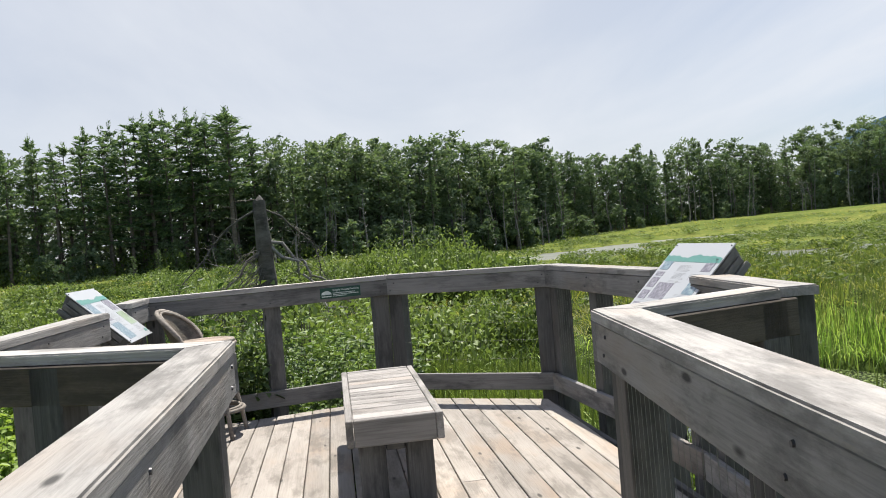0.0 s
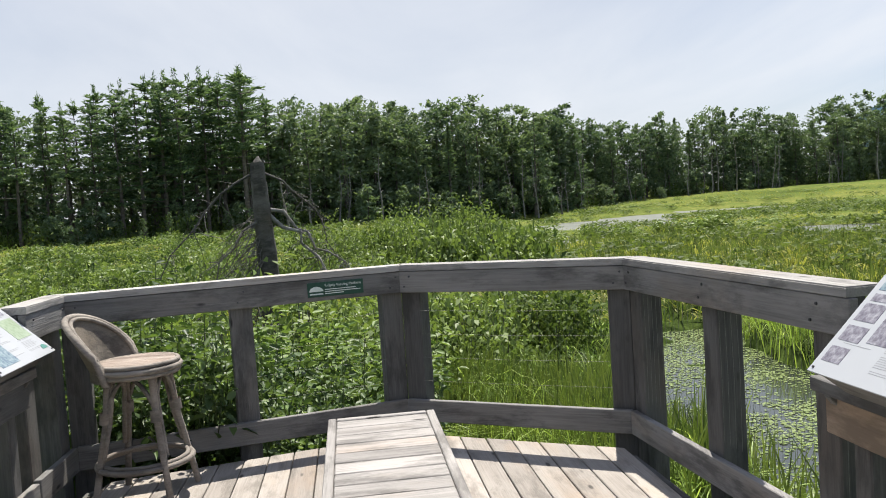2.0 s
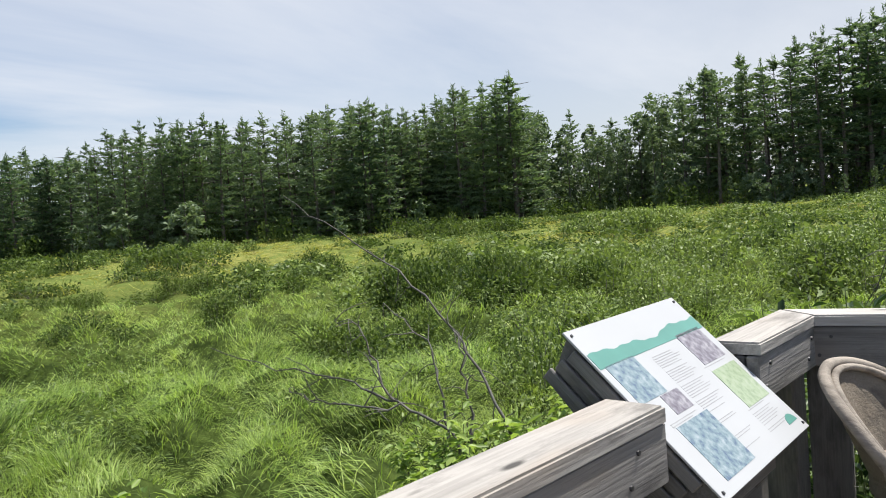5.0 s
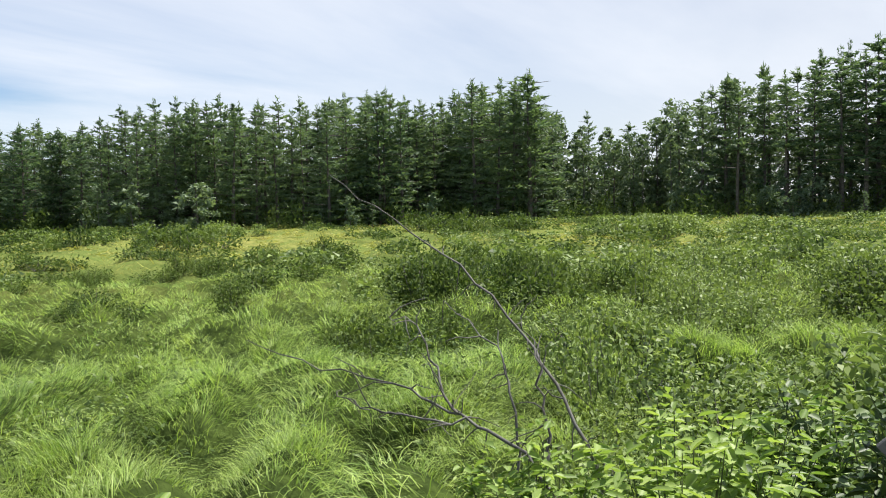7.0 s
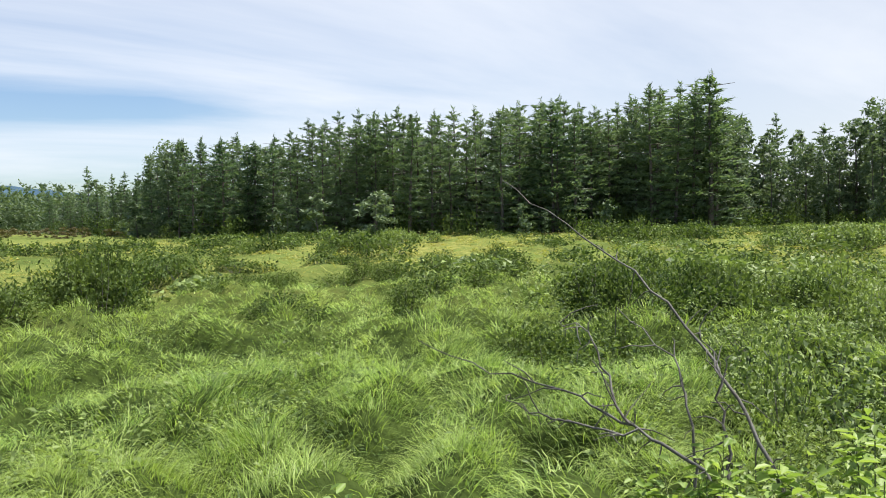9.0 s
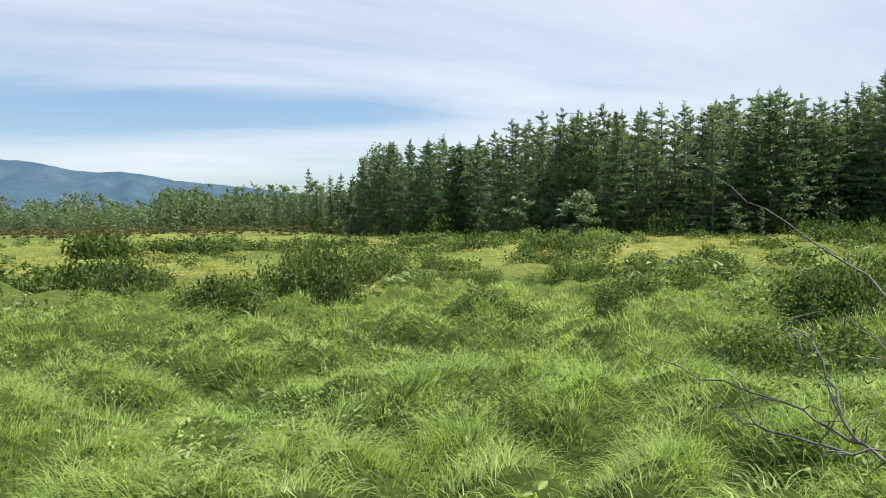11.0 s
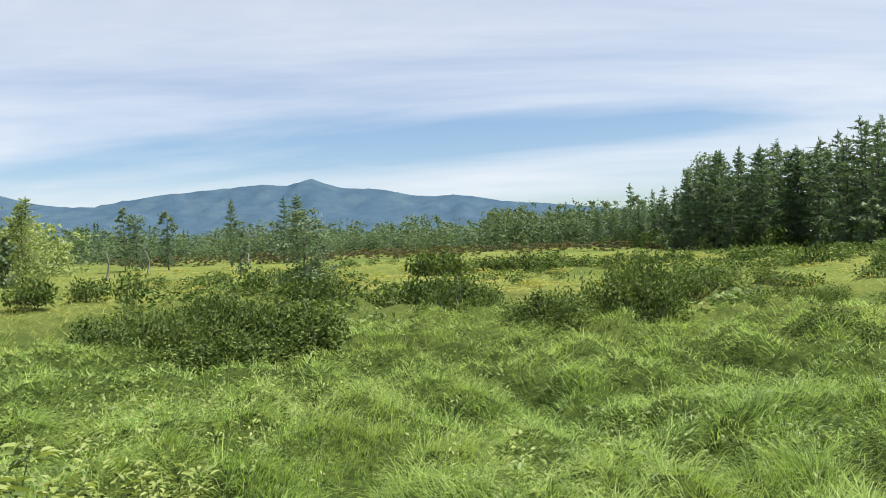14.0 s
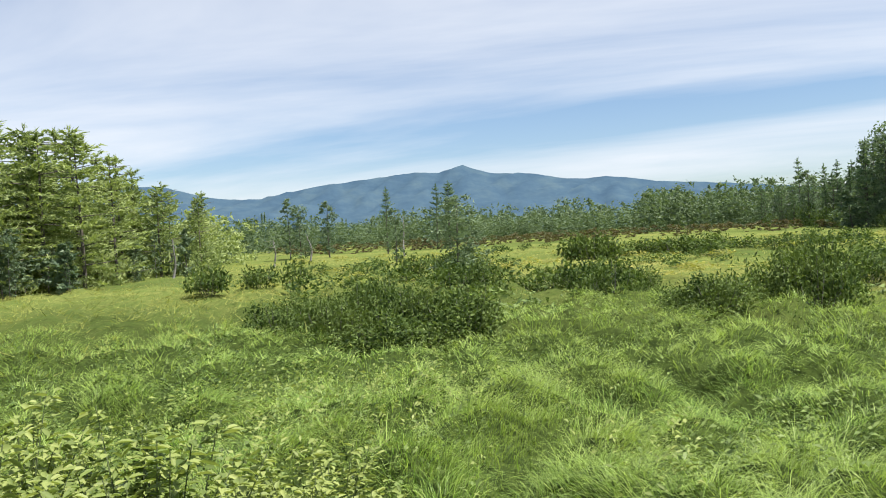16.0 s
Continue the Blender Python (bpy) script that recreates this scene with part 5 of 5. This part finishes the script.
def dome_shrub(h, r, n, leaf, lumps=9):
    """Leaves over a lumpy dome, thinner towards the inside."""
    out, stems = [], []
    for k in range(lumps):
        a, q = rng.uniform(0, 6.28), math.sqrt(rng.uniform(0, 1)) * 0.75 * r
        top = h * (1 - 0.45 * (q / r) ** 2) * rng.uniform(0.75, 1.0)
        size = rng.uniform(0.30, 0.48) * r
        m = n // lumps
        c = rng.normal(size=(m, 3))
        c /= np.linalg.norm(c, axis=1, keepdims=True)
        c *= np.power(rng.uniform(0.15, 1, m), 0.45)[:, None]
        c = c * np.array([size, size, top * 0.55]) + np.array([math.cos(a) * q, math.sin(a) * q, top * 0.52])
        c += rng.normal(size=(m, 3)) * 0.05
        out.append(leaf_quads(c, rng.normal(size=(m, 3)) * 0.8 + np.array([0, 0, 0.45]), leaf, leaf * 0.5))
        for j in range(1):
            e = (math.cos(a) * q + rng.normal(0, 0.1), math.sin(a) * q + rng.normal(0, 0.1), top * rng.uniform(0.7, 1.02))
            stems.append(([(math.cos(a) * q * 0.3, math.sin(a) * q * 0.3, -0.1), (e[0] * 0.8, e[1] * 0.8, e[2] * 0.5), e], [0.014, 0.009, 0.003]))
    return np.concatenate(out), stems


def shoot_shrub(h, r, shoots, pairs, leaf):
    """Upright shoots with drooping pairs of large leaves."""
    out, stems = [], []
    for k in range(shoots):
        a, q = rng.uniform(0, 6.28), math.sqrt(rng.uniform(0, 1)) * r
        base = Vector((math.cos(a) * q * 0.4, math.sin(a) * q * 0.4, -0.1))
        tip = Vector((math.cos(a) * q + rng.normal(0, 0.08), math.sin(a) * q + rng.normal(0, 0.08), h * rng.uniform(0.6, 1.05) * (1 - 0.25 * (q / r) ** 2)))
        stems.append(([tuple(base), tuple(base.lerp(tip, 0.5) + Vector((0, 0, 0.06))), tuple(tip)], [0.009, 0.006, 0.0025]))
        t = np.power(rng.uniform(0.22, 1, pairs), 0.75)
        c = np.array(base)[None] + (np.array(tip) - np.array(base))[None] * t[:, None]
        c[:, 2] += 0.24 * t * (1 - t)
        w = rng.uniform(0, 6.28, pairs)
        for s in (0, math.pi):
            d = np.stack([np.cos(w + s), np.sin(w + s), rng.normal(0.05, 0.35, pairs) + 0.5 * (t - 0.6)], 1)
            off = d * 0.02 + rng.normal(size=d.shape) * 0.03
            out.append(broad_leaves(c + off, d, leaf, leaf * 0.5))
    return np.concatenate(out), stems


def shrub_model(name, arrays, mat, label, corners=4, bark=M_TWIG):
    v, stems = arrays
    e = root(name, pose(0, 0, -60), label, "shrub")
    part("stem_tangle", tubes("stem_tangle", stems, bark, 3), None, e)["kind"] = "stuff"
    part("foliage", leaf_mesh("foliage", v, mat, corners), None, e)
    return e


BIG_LEAF = [shrub_model("leafy_shrub", shoot_shrub(1.5, 0.6, s, p, 0.092), M_LEAF, "broad-leaved green shrub crowding the railing", 6, M_STEM) for s, p in ((28, 18), (32, 16), (26, 19))]
# darker bluish leaves paint shaded depth among the front shrubs
BIG_DARK = [shrub_model("leafy_shrub", shoot_shrub(1.5, 0.6, s, p, 0.082), M_LEAF_SHADED, "green shrub crowding the railing, leaves coloured dark for shaded depth", 6, M_STEM) for s, p in ((28, 18), (30, 17))]
OPEN_LEAF = [shrub_model("leafy_shrub", shoot_shrub(1.4, 0.65, s, p, 0.096), M_OPEN, "bright broad-leaved shrub on the open side of the deck", 6, M_STEM) for s, p in ((26, 21), (28, 20))]
PALE_LEAF = [shrub_model("leafy_shrub", shoot_shrub(1.2, 0.6, s, p, 0.075), M_PALE, "full leafy shrub with pale yellow-green leaves", 6, M_STEM) for s, p in ((28, 27), (32, 24))]
DARK = [shrub_model("low_shrub", dome_shrub(1.15, 1.0, n, 0.118, lu), M_SHRUB, "dark green low shrub in the wet meadow") for n, lu in ((1020, 12), (950, 10), (1100, 15))]
ALDER = [shrub_model("alder_bush", dome_shrub(1.2, 1.0, n, 0.10, lu), M_ALDER, "bright green alder bush in the marsh") for n, lu in ((850, 9), (900, 11))]


FAR_DARK = [shrub_model("low_shrub", dome_shrub(1.15, 1.0, 280, 0.215, lu), M_SHRUB, "dark green shrub far out in the meadow") for lu in (8, 10)]
FAR_ALDER = [shrub_model("alder_bush", dome_shrub(1.2, 1.0, 380, 0.19, lu), M_ALDER, "bright green alder bush far out in the marsh") for lu in (8, 10)]


def shrub(models, x, y, s, sz=None, group="shrubs of the meadow", sink=0.08):
    m = models[rng.integers(len(models))]
    ob = copy_thing(m, pose(x, y, float(gz(x, y)) - sink, 0, 0, rng.uniform(0, 360)))
    ob.scale = (s * rng.uniform(0.85, 1.15), s * rng.uniform(0.85, 1.15), (sz or s) * rng.uniform(0.9, 1.1))
    ob["group"] = group
    return ob


def patch(models, cx, cy, rx, ry, n, s, sz=None, turn=0.0, group="shrubs of the meadow"):
    """n shrubs over an ellipse."""
    for k in range(n):
        a, q = rng.uniform(0, 6.28), math.sqrt(rng.uniform(0, 1))
        u, v = rx * q * math.cos(a), ry * q * math.sin(a)
        x, y = cx + u * math.cos(turn) - v * math.sin(turn), cy + u * math.sin(turn) + v * math.cos(turn)
        if not bool(on_deck(np.array([x]), np.array([y]))[0]):
            shrub(models, x, y, s * rng.uniform(0.75, 1.2), None if sz is None else sz * rng.uniform(0.8, 1.15), group)


near = "shrubs beside the platform"
# against the front railing
for x, y, s in ((-1.9, 7.5, 1.32), (-1.35, 7.55, 1.34), (-0.85, 7.65, 1.32), (-0.3, 7.8, 1.28), (0.15, 8.1, 1.1), (-1.1, 7.4, 1.25), (-0.55, 7.5, 1.2), (-1.7, 8.5, 1.3), (-1.0, 8.8, 1.3), (-0.3, 9.0, 1.2), (-2.3, 8.2, 1.3), (-2.5, 9.3, 1.35), (-1.5, 9.8, 1.3), (-0.6, 10.2, 1.2), (0.3, 9.6, 1.05)):
    shrub(BIG_DARK if int(10 * x) % 3 else BIG_LEAF, x, y, s, s * 0.93, near)
for x, y, s in ((0.6, 11.5, 1.1), (1.3, 12.2, 1.3), (0.3, 12.8, 1.3), (1.9, 13.0, 1.2), (-0.7, 12.4, 1.3), (2.6, 14.2, 1.2), (1.0, 14.6, 1.4), (-0.2, 15.0, 1.3), (-1.8, 12.0, 1.2), (-2.9, 13.2, 1.3)):
    shrub(ALDER, x, y, s, s * 1.1, near)
for x, y, s in ((0.9, 11.2, 0.8), (1.5, 13.2, 0.95), (2.0, 13.8, 1.0), (2.6, 13.4, 0.9), (3.1, 14.0, 0.95), (3.6, 14.6, 0.9), (1.0, 12.4, 0.9)):
    shrub(DARK, x, y, s, s * 1.15, near)
for x, y, s in ((-1.75, 7.0, 1.36), (-1.4, 7.08, 1.4), (-1.05, 7.14, 1.42), (-0.7, 7.24, 1.4), (-0.35, 7.34, 1.34), (0.0, 7.4, 1.2)):
    shrub(BIG_LEAF if int(20 * x) % 2 else BIG_DARK, x, y, 0.72, s * 0.93, near)
# along the open side
for x, y, s in ((-2.5, 6.4, 1.0), (-2.9, 7.2, 1.0), (-3.3, 8.0, 1.0), (-3.9, 7.6, 0.85), (-2.4, 5.6, 0.95), (-3.0, 6.2, 0.95), (-3.6, 6.6, 0.85), (-3.2, 9.2, 1.0), (-5.2, 6.2, 0.8)):
    shrub(OPEN_LEAF, x, y, s, s, near)
for x, y, s in ((-4.4, 9.2, 0.6), (-4.8, 10.2, 0.7), (-3.8, 10.8, 0.8), (-5.6, 11.2, 0.6), (-6.6, 12.4, 0.7), (-5.0, 12.4, 0.8)):
    shrub(ALDER, x, y, s, s, near)
for x, y, s in ((-6.6, 4.6, 0.8), (-7.0, 3.5, 1.0), (-6.2, 2.7, 1.05), (-6.8, 1.7, 1.4), (-6.2, 1.0, 1.4), (-5.4, 1.6, 1.2), (-5.2, 0.4, 1.35), (-6.6, 0.3, 1.45), (-7.4, 0.9, 1.2), (-5.0, -0.8, 1.35), (-7.2, 2.4, 1.0), (-5.6, 3.0, 1.0), (-6.9, -0.7, 1.3), (-6.0, 0.3, 1.4), (-5.7, 2.2, 1.15), (-7.6, 1.6, 1.1)):
    shrub(PALE_LEAF, x, y, s * 0.95, s * 0.84, near)
for x, y, s in ((-1.15, 2.4, 0.85), (-1.7, 2.2, 0.9), (-1.0, 1.7, 0.8), (-1.5, 1.3, 0.9), (-2.2, 2.9, 1.0), (-2.1, 4.2, 0.75), (-0.95, 2.1, 0.72), (-1.35, 2.6, 0.78)):
    shrub(OPEN_LEAF, x, y, s, s, near)

# shrubs of the open meadow
patch(DARK, -22.4, -1.7, 1.6, 3.3, 25, 1.05, 1.22)
patch(DARK, -27.0, -3.6, 4.5, 2.2, 12, 1.0, 1.05)
patch(DARK, -24.9, 7.0, 1.0, 1.3, 6, 0.9, 1.0)
patch(DARK, -26.6, 9.6, 1.3, 1.5, 9, 1.1, 1.65)
patch(DARK, -28.5, 16.2, 1.4, 4.0, 8, 0.8, 0.7)
patch(FAR_DARK, -40.0, 20.0, 2.0, 9.0, 14, 1.0, 0.75)
patch(FAR_DARK, -58.0, 16.0, 3.0, 16.0, 22, 1.4, 1.1)
patch(FAR_ALDER, -55.0, 34.0, 6.0, 9.0, 14, 1.3, 1.0)
patch(DARK, -30.5, 5.3, 2.0, 1.6, 5, 1.1, 1.35)
patch(FAR_DARK, -36.0, 13.5, 3.0, 3.5, 9, 1.0, 0.9)
patch(FAR_DARK, -36.0, 0.5, 4.0, 4.5, 14, 1.1, 1.1)
patch(FAR_DARK, -40.5, -13.5, 2.0, 3.0, 6, 1.1, 1.4)
patch(FAR_DARK, -46.0, -4.0, 3.0, 3.0, 7, 1.2, 1.4)
patch(FAR_DARK, -56.0, 3.0, 2.2, 2.5, 6, 1.4, 1.7)
patch(DARK, -25.5, 21.5, 4.5, 6.0, 12, 1.05, 1.05, 0.7)
patch(DARK, -13.5, 21.5, 3.2, 3.6, 22, 1.0, 1.3)
patch(ALDER, -8.5, 23.5, 5.0, 4.2, 20, 1.0, 1.15)
patch(FAR_ALDER, -9.5, 31.0, 7.5, 5.0, 26, 1.1, 1.1)
patch(DARK, -11.3, 14.6, 1.1, 1.1, 4, 0.8, 0.95)
patch(DARK, -18.2, 14.0, 1.6, 1.3, 4, 0.75, 0.7)
patch(DARK, -18.5, 11.8, 1.4, 1.4, 3, 0.6, 0.6)
patch(ALDER, -4.5, 13.5, 2.2, 2.4, 14, 0.9, 0.95)
patch(ALDER, -7.5, 17.5, 2.4, 2.2, 8, 0.8, 0.75)
patch(FAR_DARK, -48.0, 30.0, 8.0, 5.0, 14, 1.3, 1.2)
patch(FAR_DARK, -40.0, 52.0, 6.0, 3.0, 8, 1.4, 1.6)
patch(FAR_ALDER, -27.0, 52.0, 14.0, 6.0, 16, 1.3, 1.3)
patch(ALDER, 2.4, 33.0, 4.2, 5.0, 26, 1.5, 2.1)
patch(ALDER, -3.0, 26.0, 4.5, 4.0, 22, 1.2, 1.35)
patch(DARK, 1.5, 31.0, 4.5, 4.5, 9, 1.3, 1.7)
patch(DARK, -2.5, 24.5, 4.0, 3.5, 8, 1.1, 1.2)
patch(DARK, 0.8, 17.5, 3.0, 2.5, 7, 0.9, 1.0)
patch(FAR_ALDER, 4.6, 27.0, 2.6, 3.5, 12, 1.2, 1.5)
patch(ALDER, 2.5, 19.0, 2.4, 2.8, 12, 1.0, 1.1)
patch(FAR_ALDER, 16.0, 46.0, 7.0, 2.5, 8, 1.2, 0.9)
for models in (BIG_LEAF, BIG_DARK, OPEN_LEAF, PALE_LEAF, DARK, ALDER, FAR_DARK, FAR_ALDER):
    for e in models:
        for o in (*e.children_recursive, e):
            bpy.data.objects.remove(o)


def thicket(n, r0, r1, yaw0, yaw1, h, mat, name, label, seed, cut):
    """Low brush in patches over the meadow."""
    base = rng.normal(size=(66, 3))
    base /= np.linalg.norm(base, axis=1, keepdims=True)
    base = base * np.power(rng.uniform(0.2, 1, 66), 0.5)[:, None] * np.array([0.85, 0.85, 0.5]) + np.array([0, 0, 0.42])
    tri = scatter_tris(base, rand_dirs(66, 0.5), 0.29, 0.145)
    x, y = sector(n, r0, r1, yaw0, yaw1, power=0.8)
    keep = (field(x, y, 0.16, seed) > cut) & (pond_mask(x, y) < 0.05) & (~on_deck(x, y))
    places = [(float(a), float(c), float(gz(a, c)), s, s * h) for a, c, s in zip(x[keep], y[keep], rng.uniform(0.5, 1.25, int(keep.sum())))]
    merged(tri, places, name, mat, label, "shrubs")


thicket(1000, 34, 78, 4, 112, 0.7, M_SHRUB, "brush", "low dark brush patches in the meadow", 0.8, 0.64)
thicket(500, 13, 34, 5, 100, 0.7, M_ALDER, "brush", "low green brush among the grass", 2.4, 0.70)
thicket(2000, 16, 110, -44, 3, 0.5, M_REED, "brush", "dark sedge bands in the wet meadow", 3.3, 0.42)

thicket(650, 42, 125, -44, 2, 0.35, M_ALDER, "brush", "low green sedge clumps across the wet meadow", 1.1, 0.45)

def herbs(n, r0, r1, yaw0, yaw1, tall, leaf, mat, seed, cut, label):
    """Leafy marsh herbs in drifts among the grass."""
    x, y = sector(n, r0, r1, yaw0, yaw1, power=0.8)
    keep = (field(x, y, 0.55, seed) + rng.normal(0, 0.12, n) > cut) & (~on_deck(x, y)) & (pond_mask(x, y) < 0.05)
    x, y = x[keep], y[keep]
    k, per = len(x), 12
    h = tall * rng.uniform(0.6, 1.25, k)
    t = rng.uniform(0.25, 1.0, (k, per))
    a = rng.uniform(0, 6.28, (k, per))
    lx, ly = rng.normal(0, 0.12, k), rng.normal(0, 0.12, k)
    spread = 0.03 + 0.05 * rng.uniform(0, 1, (k, per))
    c = np.stack([x[:, None] + lx[:, None] * t + np.cos(a) * spread, y[:, None] + ly[:, None] * t + np.sin(a) * spread, gz(x, y)[:, None] + h[:, None] * t], 2).reshape(-1, 3)
    d = np.stack([np.cos(a), np.sin(a), rng.normal(0.35, 0.4, (k, per))], 2).reshape(-1, 3)
    tagged(new("meadow_herbs", leaf_mesh("meadow_herbs", leaf_quads(c, d, leaf, leaf * 0.42), mat)), label, "herbs", "", "stuff")


herbs(3600, 7, 22, 12, 150, 0.62, 0.085, M_ALDER, 1.9, 0.66, "leafy green marsh herbs among the grass")
herbs(3200, 8, 24, 12, 150, 0.6, 0.08, M_SHRUB, 3.7, 0.70, "dark leafy sprigs among the grass")
herbs(600, 6.5, 13, 88, 150, 0.8, 0.075, M_PALE, 5.2, 0.55, "pale yellow-green herbs in the dry grass")
thicket(900, 26, 76, 1, 42, 0.6, M_ALDER, "brush", "low leafy brush before the wood", 5.1, 0.46)
thicket(420, 24, 74, 1, 42, 0.65, M_SHRUB, "brush", "dark low brush before the wood", 6.4, 0.55)
thicket(420, 38, 80, 4, 112, 0.32, M_FARGRASS, "brush", "pale coarse grass clumps far out in the meadow", 7.7, 0.0)
thicket(650, 48, 128, -44, 2, 0.3, M_REED, "brush", "dark rush tufts across the far wet meadow", 8.8, 0.45)

# ---- bare fallen branches beside the platform ----
def build_branches():
    g = float(gz(-4.2, 7.9))
    e = root("fallen_branch", pose(-4.2, 7.9, g), "bare grey lichened branch leaning over the grass", "branch")
    def run(points, r0):
        pts = [Vector(p) - Vector((-4.2, 7.9, g)) for p in points]
        fine = []
        for a, c in zip(pts, pts[1:]):
            fine += [tuple(a.lerp(c, t) + Vector(rng.normal(0, 0.016, 3).tolist())) for t in (0, 0.25, 0.5, 0.75)]
        fine.append(tuple(pts[-1]))
        return fine, np.linspace(r0 * 0.72, 0.003, len(fine)).tolist()
    runs = {"branch": run([(-3.8, 8.05, -0.15), (-4.14, 8.21, 0.30), (-4.58, 8.39, 0.65), (-5.29, 8.6, 1.08), (-6.0, 8.62, 1.42), (-6.71, 8.6, 1.81)], 0.019),
            "lower_branch": run([(-3.75, 7.6, -0.25), (-4.12, 7.74, 0.08), (-4.68, 7.81, 0.22), (-5.05, 7.74, 0.33), (-5.7, 7.6, 0.43), (-6.35, 7.43, 0.59)], 0.018),
            "side_branch": run([(-4.68, 7.81, 0.22), (-4.95, 7.9, 0.45), (-5.2, 8.0, 0.72), (-5.4, 7.95, 0.76)], 0.014),
            "upright_branch": run([(-4.1, 7.95, -0.1), (-4.15, 8.0, 0.2), (-4.25, 8.1, 0.5), (-4.5, 8.25, 0.78)], 0.016),
            "thin_branch": run([(-4.3, 7.9, -0.1), (-4.36, 7.95, 0.35), (-4.6, 8.1, 0.6), (-5.2, 8.3, 0.85)], 0.013),
            "low_twig": run([(-4.5, 7.8, 0.18), (-4.8, 7.6, 0.2), (-5.15, 7.5, 0.26), (-5.4, 7.45, 0.3)], 0.012)}
    twigs = []
    for name, (pts, rad) in runs.items():
        part("branch", tubes("branch", [(pts, rad)], M_TWIG, 6), None, e)
        for k in range(14):
            i = 1 + k % (len(pts) - 1)
            p = Vector(pts[i])
            q = p + Vector(rng.normal(0, 0.12, 3).tolist())
            twigs.append((wiggle(p, q, (0, 0, 0.02), 4, 0.01), [0.005, 0.004, 0.003, 0.002]))
    tagged(part("twig_tangle", tubes("twig_tangle", twigs, M_TWIG, 4), None, e, "thin broken dead twigs"), kind="stuff")


build_branches()


# ---- bare standing trunks along the wet edge of the wood ----
def bare_trunk_model(h):
    pts = [(0.12 * math.sin(k * 1.1 + h), 0.12 * math.cos(k * 0.9 + h), h * k / 6 - 0.2) for k in range(7)]
    runs = [(pts, np.linspace(0.11, 0.025, 7).tolist())]
    for k in range(9):
        z = h * (0.35 + 0.065 * k)
        a, L = k * 2.1 + h, rng.uniform(0.3, 1.0)
        runs.append(([(pts[3][0] * 0.8, pts[3][1] * 0.8, z), (math.cos(a) * L, math.sin(a) * L, z + L * 0.4)], [0.025, 0.008]))
    return tubes("bare_tree", runs, M_DEADWOOD, 5)


bare = [bare_trunk_model(h) for h in (6.0, 7.5, 5.0)]
for k in range(62):
    yaw = -42 + 46 * rng.uniform() if k < 58 else rng.uniform(96, 128)
    dist, top = edge_at(EDGE if k < 58 else EDGE_L, yaw)
    dist = dist - rng.uniform(0.5, 9)
    x, y = EYE.x - dist * math.sin(radians(yaw)), EYE.y + dist * math.cos(radians(yaw))
    s = rng.uniform(0.6, 1.3) if k < 58 else rng.uniform(0.35, 0.6)
    solo("bare_tree", bare[k % 3], None, pose(x, y, float(gz(x, y)), rng.normal(0, 3), rng.normal(0, 3), rng.uniform(0, 360)) @ Matrix.Diagonal((1, 1, s, 1)), "thin bleached dead trunk at the wood's wet edge", "dead tree", "dead trunks of the wood's edge")
